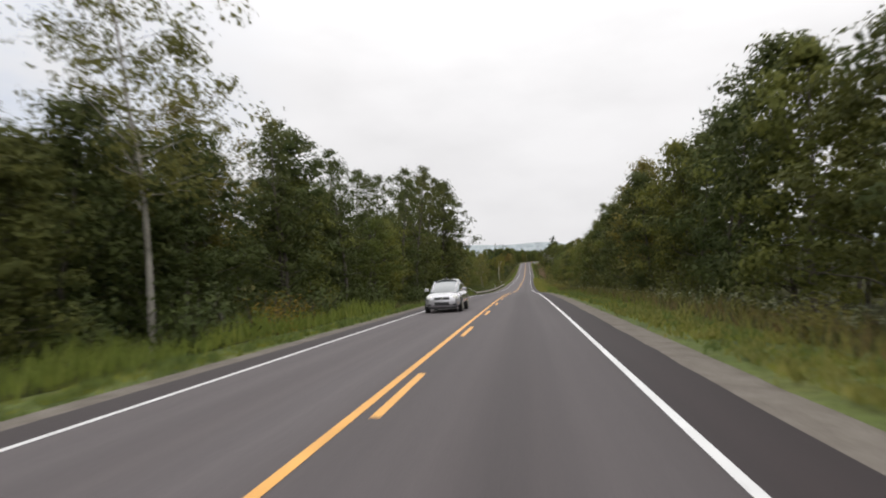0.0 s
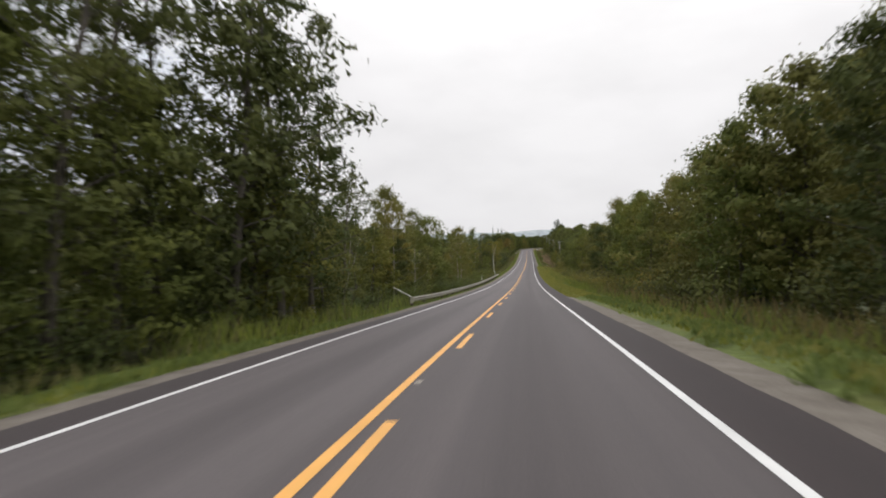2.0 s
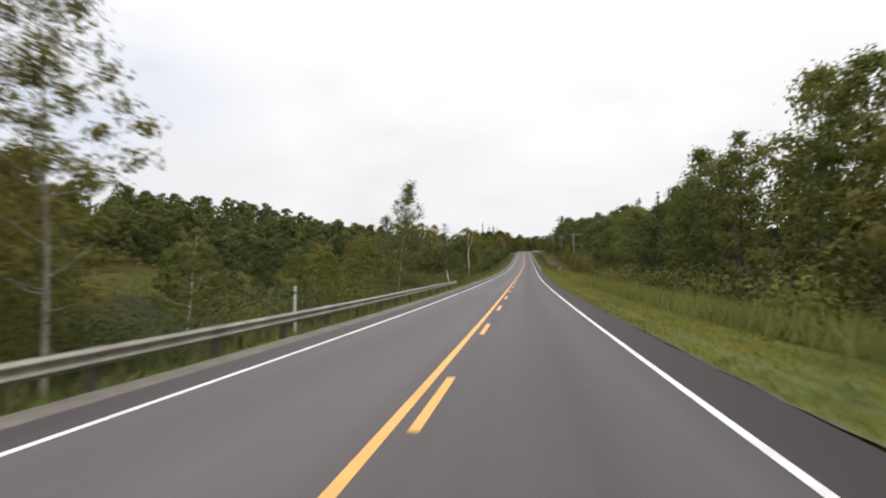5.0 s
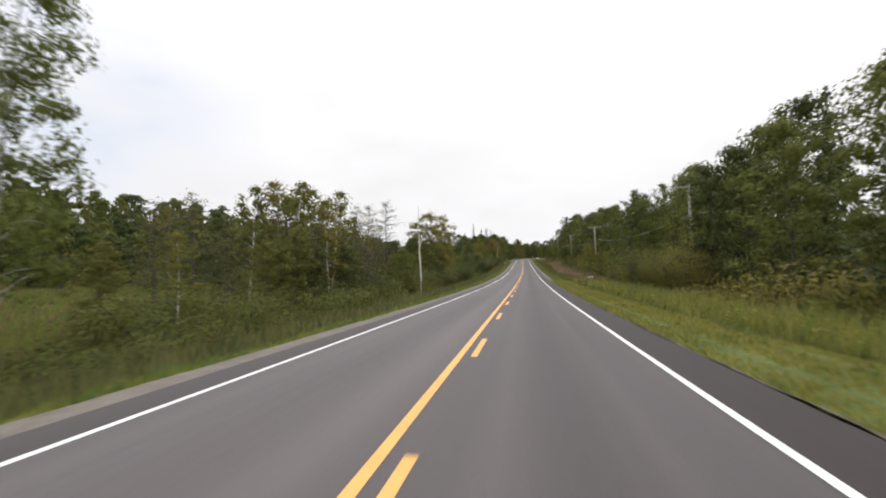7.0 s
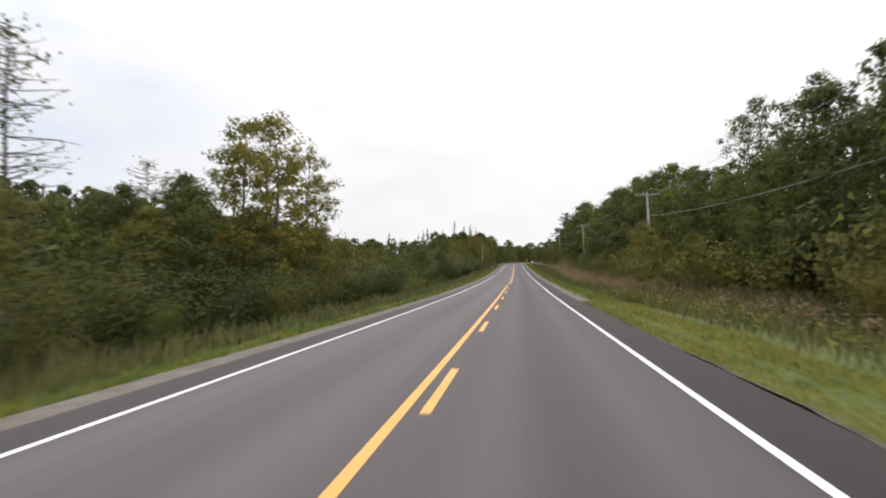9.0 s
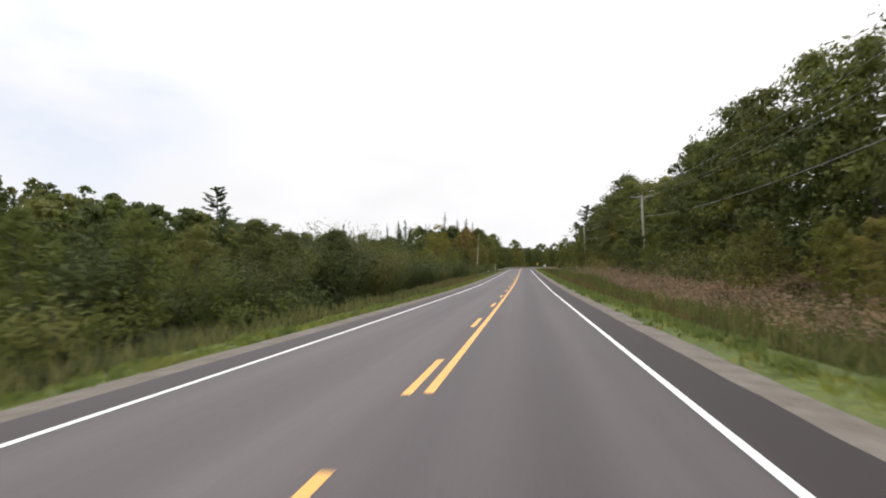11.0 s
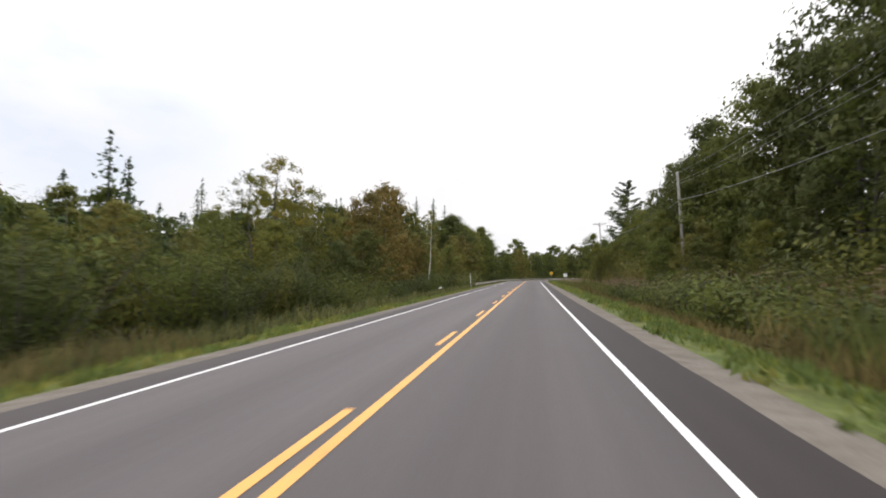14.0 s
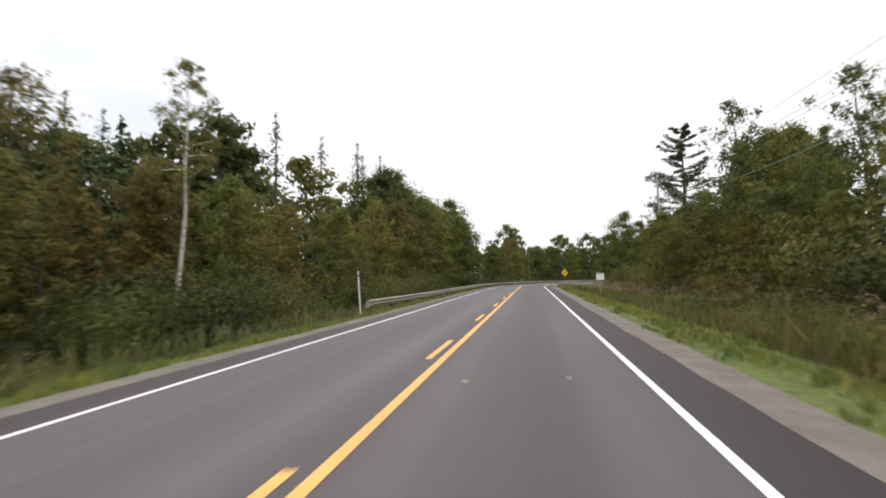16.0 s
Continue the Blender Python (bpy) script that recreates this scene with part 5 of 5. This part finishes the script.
blades("reeds", [(1, 284, 345, 9.2, 14.5, 7.6, 0.8, 1.35, 0.0279, 0.35, 2), (1, 284, 345, 8.2, 12.5, 9.5, 0.6, 1.1, 0.0279, 0.4, 0), (1, 330, 368, 7.2, 10.5, 24.7, 0.7, 1.3, 0.031, 0.3, 0), (1, 345, 376, 8.8, 17.5, 17.1, 0.8, 1.3, 0.0279, 0.35, 2), (1, 330, 366, 10.5, 16.5, 11.4, 0.9, 1.4, 0.031, 0.3, 0), (1, 366, 412, 7.5, 16.5, 26.6, 1.3, 2.2, 0.0341, 0.3, 0), (1, 412, 442, 10, 16.5, 15.2, 0.9, 1.7, 0.0341, 0.35, 0), (1, 442, 470, 7.4, 16.5, 22.8, 0.9, 1.6, 0.0341, 0.35, 0), (1, 366, 414, 7, 9, 45.6, 0.5, 1.2, 0.0279, 0.3, 2), (1, 414, 444, 6.9, 8.6, 34.2, 0.25, 0.6, 0.0279, 0.4, 2), (1, 444, 478, 7.2, 12, 19, 0.6, 1.2, 0.0279, 0.35, 2), (1, 330, 366, 7, 9.4, 15.2, 0.4, 0.9, 0.0248, 0.3, 2),
                 (1, 366, 470, 9, 16.5, 7.6, 1.2, 2, 0.0248, 0.3, 2), (1, 470, 535, 7.1, 17.5, 15.2, 0.5, 1.1, 0.031, 0.7, 0), (1, 470, 535, 7.1, 17.5, 7.6, 0.4, 1, 0.0279, 0.6, 2), (-1, 194, 240, 9, 26, 16.2, 0.35, 0.75, 0.027, 0.5, 3), (-1, 194, 240, 9, 26, 10.8, 0.4, 0.85, 0.027, 0.5, 2), (-1, 196, 310, 20, 70, 2.88, 0.4, 0.8, 0.054, 0.5, 3), (-1, 196, 310, 20, 70, 2.16, 0.4, 0.8, 0.054, 0.5, 2)], [REED, WEED, RUST, GRASS],
       "dense bed of tall green and rust-brown reeds", "reeds")
heads("weed_flowers", [(1, -8, 30, 7.8, 10, 2.6, 0.95, 0.06, 9, 2), (1, 30, 70, 7.8, 10, 0.7, 0.9, 0.06, 8, 2), (1, 70, 235, 8, 11, 0.8, 0.7, 0.06, 5, 2), (1, 200, 300, 6.6, 10, 1.0, 0.7, 0.07, 8, 1), (1, 262, 284, 8, 13, 2.0, 1.0, 0.09, 7, 0), (1, 284, 300, 9.5, 13, 2.0, 1.0, 0.09, 7, 0), (1, 300, 322, 9.5, 15.5, 6.0, 1.25, 0.10, 7, 0), (1, 322, 330, 9, 15, 4.0, 1.2, 0.10, 7, 0),
                       (1, 325, 345, 7.6, 16.5, 5.5, 1.3, 0.10, 7, 0), (1, 345, 372, 8.8, 18, 12, 1.6, 0.12, 8, 0), (1, 366, 412, 8.6, 16.5, 8, 2.0, 0.10, 8, 0), (1, 412, 442, 11, 16, 5, 1.7, 0.10, 8, 0), (1, 442, 472, 9.6, 15.5, 9, 1.5, 0.10, 8, 0), (1, 472, 500, 11, 17, 2.0, 1.25, 0.09, 7, 0), (1, 500, 535, 8, 17, 3.2, 1.25, 0.09, 7, 0), (-1, -8, 34, 7, 10, 0.7, 0.9, 0.05, 6, 3), (-1, 200, 300, 7, 11, 0.5, 0.8, 0.05, 6, 3),
                       (-1, 420, 560, 6.6, 9.5, 0.9, 0.6, 0.05, 6, 2), (1, 84, 130, 7, 9, 0.5, 0.7, 0.05, 7, 3), (1, 130, 262, 7.2, 10, 1.0, 0.9, 0.045, 8, 1)], [SEED, GOLD, BLOSSOM, WEED], "brown seed heads and pale wild flowers", "wild flowers")
# leafy weeds in front of the right-hand wood
for k in range(26):
    plant(SHRUB[3], place.uniform(8.3, 9.8), 4 + 2.6 * k + place.uniform(-1, 1), place.uniform(0.38, 0.62), name="weed_clump", label="low clump of leafy weeds before the wood", category="shrub", group="weed clumps")

# ---- guardrails, marker posts, signs ----


def frame_at(y, u, dz=0.0):
    """A pose beside the road whose y axis runs along it."""
    d = float(rx(y + 0.5) - rx(y - 0.5))
    a = math.atan(d)
    return pose(float(rx(y)) + u * math.cos(a), y - u * math.sin(a), float(road_z(u, y)) + dz, 0, 0, -math.degrees(a))


def guardrail(y0, y1, offset, label, mid, rise=lambda y: 0.0):
    """A W-beam rail on wooden posts on the left side of the road. offset: u as a function of y."""
    ob = new("guardrail")
    ob.matrix_world = frame_at(y0, offset(y0), -0.1)
    inv = ob.matrix_world.inverted()
    front = [(0.012, -0.158), (0.004, -0.148), (0.022, -0.132), (0.086, -0.104), (0.096, -0.084), (0.088, -0.062), (0.012, -0.026), (0.0, 0.0), (0.012, 0.026), (0.088, 0.062), (0.096, 0.084), (0.086, 0.104), (0.022, 0.132), (0.004, 0.148), (0.012, 0.158)]
    prof = front + [(a - 0.006, b) for a, b in reversed(front)]
    ys = np.arange(y0, y1 + 0.5, 1.0)
    V = np.array([[inv @ (frame_at(y, offset(y), rise(y)) @ Vector((a, 0, mid + b))) for a, b in prof] for y in ys])
    n = len(prof)
    i = np.arange(len(ys) - 1)[:, None] * n
    j = np.arange(n)[None, :]
    F = np.stack([i + j, i + (j + 1) % n, i + (j + 1) % n + n, i + j + n], -1).reshape(-1, 4)
    child("beam", raw_mesh("beam", V.reshape(-1, 3), [F], [ZINC], smooth=False), ob, "weathered W-shaped steel beam")
    y = y0 + 0.35
    me = None
    while y < y1:
        if me is None:
            bm = bmesh.new()
            box(bm, (0.17, 0.19, 1.3), pose(-0.16, 0, mid - 0.52), 0.015)
            box(bm, (0.10, 0.15, 0.32), pose(-0.045, 0, mid), 0.01)
            post = part("post", bm, POST_WOOD, ob, "dark timber post")
            me = post.data
        else:
            post = child("post", me, ob)
        post.matrix_local = inv @ frame_at(y, offset(y), rise(y))
        y += 3.81
    for y_end, way in ((y0, -1), (y1, 1)):  # flared, rounded terminal
        m = inv @ frame_at(y_end, offset(y_end), rise(y_end))
        rows_end = [(0.0, 1.0, 0.0), (0.16, 1.08, 0.03), (0.32, 1.2, 0.02), (0.42, 1.22, -0.06), (0.46, 1.12, -0.15)]
        V = np.array([[m @ Vector((a * (1 - 2.1 * d) + 0.1 * d + back, way * d, mid + b * k - 0.12 * d)) for a, b in prof] for d, k, back in rows_end])
        i = np.arange(len(rows_end) - 1)[:, None] * n
        F = np.stack([i + j, i + (j + 1) % n, i + (j + 1) % n + n, i + j + n], -1).reshape(-1, 4)
        child("end_shoe", raw_mesh("end_shoe", V.reshape(-1, 3), [F if way > 0 else F[:, ::-1]], [ZINC]), ob, "flared end piece")
    return tagged(ob, label, "guardrail")


guardrail(91.3, 198.2, lambda y: float(lerp(y, [91, 99, 190, 198], [-5.95, -5.55, -5.55, -5.62])), "weathered steel guardrail on dark timber posts", 0.23,
          lambda y: float(lerp(y, [91, 115, 150, 185, 199], [0, 0.03, 0.10, 0.19, 0.15])))
guardrail(483.0, 606.0, lambda y: float(lerp(y, [483, 495], [-6.2, -5.6])), "weathered steel guardrail following the bend", 0.30)


def marker_post(y, u, h, lean, w=0.075, dz=-0.55):
    ob = new("marker_post")
    ob.matrix_world = frame_at(y, u, dz) @ pose(0, 0, 0, lean[0], lean[1], 0)
    bm = bmesh.new()
    box(bm, (w, 0.04, h + 0.2), pose(0, 0, (h + 0.2) / 2), 0.008)
    part("stake", bm, MARKER_WHITE, ob)
    bm = bmesh.new()
    box(bm, (w * 0.8, 0.01, 0.1), pose(0, -0.025, h - 0.02), 0.002)
    part("reflector", bm, PLASTIC, ob, "dark band near the top")
    tagged(ob, "thin white marker stake behind the guardrail", "marker post", "marker posts")


marker_post(92.4, -6.15, 1.3, (0, -62), 0.05, dz=0.3)
for y, u, h, lean in ((159.5, -6.6, 1.55, (0, 0)), (199.3, -6.25, 2.0, (0, -10)), (484.0, -7.0, 2.25, (0, -3)), (565, -6.0, 1.3, (0, 0)), (568.5, -6.0, 1.4, (0, 0))):
    marker_post(y, u, h, lean)


def sign_post(name, y, u, z_mid, build, label):
    """A sign on one steel post that stands on the ground."""
    ob = new(name)
    base = at(u, y)
    ob.matrix_world = Matrix.Translation(base)
    h = z_mid - base[2]
    bm = bmesh.new()
    box(bm, (0.06, 0.05, h + 0.45), pose(0, 0.045, (h + 0.45) / 2 - 0.35), 0.006)
    part("post", bm, WOOD_GREY, ob, "grey post")
    build(ob, h)
    tagged(ob, label, "sign")


def curve_face(ob, h):
    bm = bmesh.new()
    box(bm, (0.61, 0.012, 0.61), pose(0, 0, h, 0, 45, 0), 0.004)
    plate = part("plate", bm, SIGN_YELLOW, ob, "yellow diamond plate")
    bm = bmesh.new()  # black arrow that turns right
    box(bm, (0.09, 0.006, 0.26), pose(-0.10, -0.011, h - 0.09))
    box(bm, (0.24, 0.006, 0.09), pose(0.01, -0.011, h + 0.055, 0, -28, 0))
    vs = [bm.verts.new((x, -0.013, h + z)) for x, z in ((0.08, 0.21), (0.24, 0.15), (0.15, 0.0))]
    bm.faces.new(vs)
    part("arrow", bm, SIGN_BLACK, plate, "black bent arrow")


def white_face(ob, h):
    bm = bmesh.new()
    box(bm, (0.66, 0.014, 0.61), pose(0, 0, h), 0.004)
    plate = part("plate", bm, SIGN_WHITE, ob, "white rectangular plate")
    for k, (w, x) in enumerate(((0.16, -0.18), (0.2, 0.03), (0.12, 0.22))):
        bm = bmesh.new()
        box(bm, (w, 0.004, 0.06), pose(x, -0.010, h + 0.24))
        part("text_bar", bm, SIGN_BLACK, plate)


def small_face(ob, h):
    bm = bmesh.new()
    box(bm, (0.45, 0.012, 0.13), pose(0, 0, h), 0.003)
    plate = part("plate", bm, SIGN_WHITE, ob, "small white plate")
    bm = bmesh.new()
    box(bm, (0.26, 0.004, 0.05), pose(0, -0.009, h))
    part("text_bar", bm, SIGN_BLACK, plate)


sign_post("curve_sign", 530, 5.75, 3.6, curve_face, "yellow diamond warning sign with a right-bend arrow")
sign_post("white_sign", 508, 7.65, 2.36, white_face, "plain white square sign among the reeds")
def board_face(ob, h):
    bm = bmesh.new()
    box(bm, (0.29, 0.014, 0.21), pose(0, 0, h), 0.004)
    part("plate", bm, SIGN_WHITE, ob, "small pinkish white plate")


sign_post("small_sign", 458, -7.4, at(-7.4, 458)[2] + 0.75, board_face, "small pale board on a short post in the grass")
sign_post("small_sign", 264, 8.0, -4.92, small_face, "small white board on a stake in the grass")

# ---- power line ----
POLES = [(113, 15.0, 5.0), (180, 14.6, 1.9), (251.6, 15.5, 3.2), (322.4, 15.3, 4.8), (386, 15.4, 6.9), (454, 15.4, 9.7), (520, 15.6, 13.2), (590, 20.0, 15.0)]
ARM = (-1.2, -0.35, 0.55, 1.2)
BARE = 454  # this pole has no crossarm
for y, u, top in POLES:
    armed = y != BARE
    x, yy, z = at(u, y)
    ob = new("utility_pole")
    ob.matrix_world = pose(x, yy, z, 0, -1.5, 0)
    h = top - z
    v, f = tube([(0, 0, -0.3), (0, 0, h * 0.5), (0, 0, h)], (0.16, 0.135, 0.105), 10)
    child("pole", raw_mesh("pole", v, [f, np.arange(20, 30).reshape(1, 10)], [WOOD_GREY], smooth=False), ob)
    if armed:
        bm = bmesh.new()
        box(bm, (2.55, 0.10, 0.12), pose(0, -0.15, h - 0.28), 0.01)
        arm = part("crossarm", bm, WOOD_GREY, ob)
        for a in ARM:
            bm = bmesh.new()
            cone(bm, 0.045, 0.03, 0.16, pose(a, -0.15, h - 0.14), 8)
            part("insulator", bm, INSULATOR, arm)
        for a in (-0.55, 0.55):
            bm = bmesh.new()
            box(bm, (0.75, 0.02, 0.03), pose(a / 2 * 1.05, -0.12, h - 0.58, 0, 38 if a < 0 else -38, 0))
            part("brace", bm, ZINC, ob)
    else:  # insulators on the pole's head
        for a in (0.0, 0.5, 1.0):
            bm = bmesh.new()
            cone(bm, 0.05, 0.035, 0.18, pose(-0.13, 0, h - 0.12 - a), 8)
            part("insulator", bm, INSULATOR, ob)
    tagged(ob, "grey wooden utility pole with a crossarm" if armed else "bare grey wooden utility pole without a crossarm", "utility pole", "power line poles")
for a, drop, r in ((-1.2, 0.06, 0.012), (0.55, 0.06, 0.012), (1.2, 0.06, 0.012), (-0.1, 2.6, 0.02)):
    pts = []
    for (y0, u0, t0), (y1, u1, t1) in zip(POLES[:-1], POLES[1:]):
        p0 = np.array([float(rx(y0)) + u0 + (a if y0 != BARE else -0.17), y0 - 0.15 * (y0 != BARE), t0 - drop - (0.45 * (a + 1.2) if y0 == BARE and drop < 1 else 0)])
        p1 = np.array([float(rx(y1)) + u1 + (a if y1 != BARE else -0.17), y1 - 0.15 * (y1 != BARE), t1 - drop - (0.45 * (a + 1.2) if y1 == BARE and drop < 1 else 0)])
        for k in range(12):
            t = k / 12
            pts.append(p0 * (1 - t) + p1 * t - np.array([0, 0, 4 * t * (1 - t) * (0.9 if drop < 1 else 1.1)]))
    v, f = tube(pts, np.full(len(pts), r), 4)
    tagged(new("power_cable", raw_mesh("power_cable", v, [f], [WIRE])), "thin sagging overhead cable strung between poles", "cable", "power line cables")

# ---- the car on the oncoming lane ----


def loft(stations, n=20, power=3.2, taper=0.0):
    """Closed body through rounded sections: y, half width, low, high."""
    V = []
    for y, w, z0, z1 in stations:
        for k in range(n):
            a = 2 * np.pi * (k + 0.5) / n
            c, sn = np.cos(a), np.sin(a)
            V.append((w * (1 - taper * (0.5 + 0.5 * sn)) * np.sign(c) * abs(c) ** (2 / power), y, (z0 + z1) / 2 + (z1 - z0) / 2 * np.sign(sn) * abs(sn) ** (2 / power)))
    m = len(stations)
    i = np.arange(m - 1)[:, None] * n
    j = np.arange(n)[None, :]
    F = np.stack([i + j, i + j + n, i + (j + 1) % n + n, i + (j + 1) % n], -1).reshape(-1, 4)
    return np.array(V), [F, np.arange(n).reshape(1, n), np.arange((m - 1) * n, m * n)[::-1].reshape(1, n)]


def hatchback(m):
    car = new("car")
    car.matrix_world = m
    v, f = loft([(0, 0.60, 0.34, 0.66), (0.04, 0.73, 0.27, 0.745), (0.18, 0.82, 0.22, 0.83), (0.5, 0.86, 0.2, 0.915), (0.95, 0.87, 0.2, 0.985), (1.3, 0.875, 0.2, 1.01), (3.2, 0.875, 0.2, 1.03),
                 (3.75, 0.86, 0.22, 1.02), (3.93, 0.82, 0.28, 0.96), (3.98, 0.74, 0.32, 0.88)], 32, 3.5)
    child("body", raw_mesh("body", v, f, [CAR_PAINT], smooth=True), car, "silver-white painted body")
    v, f = loft([(0.80, 0.78, 0.90, 0.985), (1.2, 0.80, 0.9, 1.225), (1.75, 0.80, 0.9, 1.51), (2.3, 0.80, 0.9, 1.57), (3.2, 0.79, 0.9, 1.54), (3.7, 0.77, 0.9, 1.34), (3.93, 0.73, 0.88, 1.0)], 32, 4.2, 0.24)
    child("windows", raw_mesh("windows", v, f, [CAR_GLASS], smooth=True), car, "glass all round, greyed for the reflected sky")
    cabin = v.reshape(7, 32, 3)
    top = cabin[2:6, 3:13].copy()
    top[:, 1:-1, 2] += 0.022
    top[0, :, 1] -= 0.05
    rim = cabin[2:6, 3:13] - (0, 0, 0.03)
    child("roof", raw_mesh("roof", np.concatenate([top.reshape(-1, 3), rim.reshape(-1, 3)]), [grid_faces(4, 10), grid_faces(4, 10) + 40], [CAR_PAINT], smooth=True), car)
    for sx, k, side in ((1, 3, (0, 1, 2, 3)), (-1, 12, (15, 14, 13, 12))):
        v, f = tube(cabin[:3, k], (0.034, 0.032, 0.034), 6)
        child("pillar", raw_mesh("pillar", v, [f], [CAR_PAINT], smooth=True), car)
        v, f = tube(cabin[3, list(side)], (0.03, 0.03, 0.03, 0.03), 6)
        child("pillar", raw_mesh("pillar", v, [f], [PLASTIC]), car)
        v, f = tube([cabin[4, k], cabin[5, side[2]], cabin[6, side[1]]], (0.05, 0.07, 0.07), 6)
        child("pillar", raw_mesh("pillar", v, [f], [CAR_PAINT]), car)
        bm = bmesh.new()
        box(bm, (0.22, 0.10, 0.15), pose(sx * 0.93, 1.36, 1.07), 0.035)
        part("mirror", bm, CAR_PAINT, car)
        bm = bmesh.new()
        box(bm, (0.27, 0.20, 0.15), pose(sx * 0.615, 0.115, 0.695, -24, 0, -sx * 24), 0.05)
        part("headlight", bm, LAMP, car, "clear headlamp lens")
        bm = bmesh.new()
        box(bm, (0.18, 0.06, 0.09), pose(sx * 0.60, 0.005, 0.38, 0, 0, -sx * 8), 0.02)
        part("fog_lamp", bm, PLASTIC, car)
        for yw in (0.72, 3.2):
            bm = bmesh.new()
            cone(bm, 0.31, 0.31, 0.18, pose(sx * 0.785, yw, 0.31, 0, 90, 0), 28)
            tyre = part("wheel", bm, RUBBER, car, "black rubber tyre")
            bm = bmesh.new()
            cone(bm, 0.2, 0.2, 0.03, pose(sx * 0.885, yw, 0.31, 0, 90, 0), 20)
            part("rim", bm, ZINC, tyre)
            bm = bmesh.new()
            cone(bm, 0.36, 0.36, 0.04, pose(sx * 0.858, yw, 0.33, 0, 90, 0), 24)
            part("wheel_arch", bm, PLASTIC, car)
    bm = bmesh.new()
    box(bm, (0.72, 0.08, 0.12), pose(0, 0.025, 0.665, -12, 0, 0), 0.02)
    grille = part("grille", bm, PLASTIC, car, "black upper grille")
    bm = bmesh.new()
    cone(bm, 0.055, 0.055, 0.03, pose(0, -0.025, 0.67, 90, 0, 0), 12)
    part("badge", bm, CHROME, grille)
    bm = bmesh.new()
    box(bm, (0.70, 0.06, 0.15), pose(0, -0.005, 0.42), 0.02)
    part("air_intake", bm, PLASTIC, car, "black lower air intake")
    bm = bmesh.new()
    box(bm, (1.3, 0.3, 0.1), pose(0, 0.2, 0.23), 0.03)
    part("lower_lip", bm, PLASTIC, car)
    bm = bmesh.new()
    box(bm, (0.5, 0.03, 0.025), pose(0, 1.08, 1.015, 20, 0, 8))
    part("wiper", bm, PLASTIC, car)
    tagged(car, "silver-white compact hatchback on the oncoming lane", "car")


hatchback(pose(float(rx(22.7)) - 2.05, 22.7, float(road_z(-2.05, 22.7)) + 0.004, -1.35, -1.7, 0))
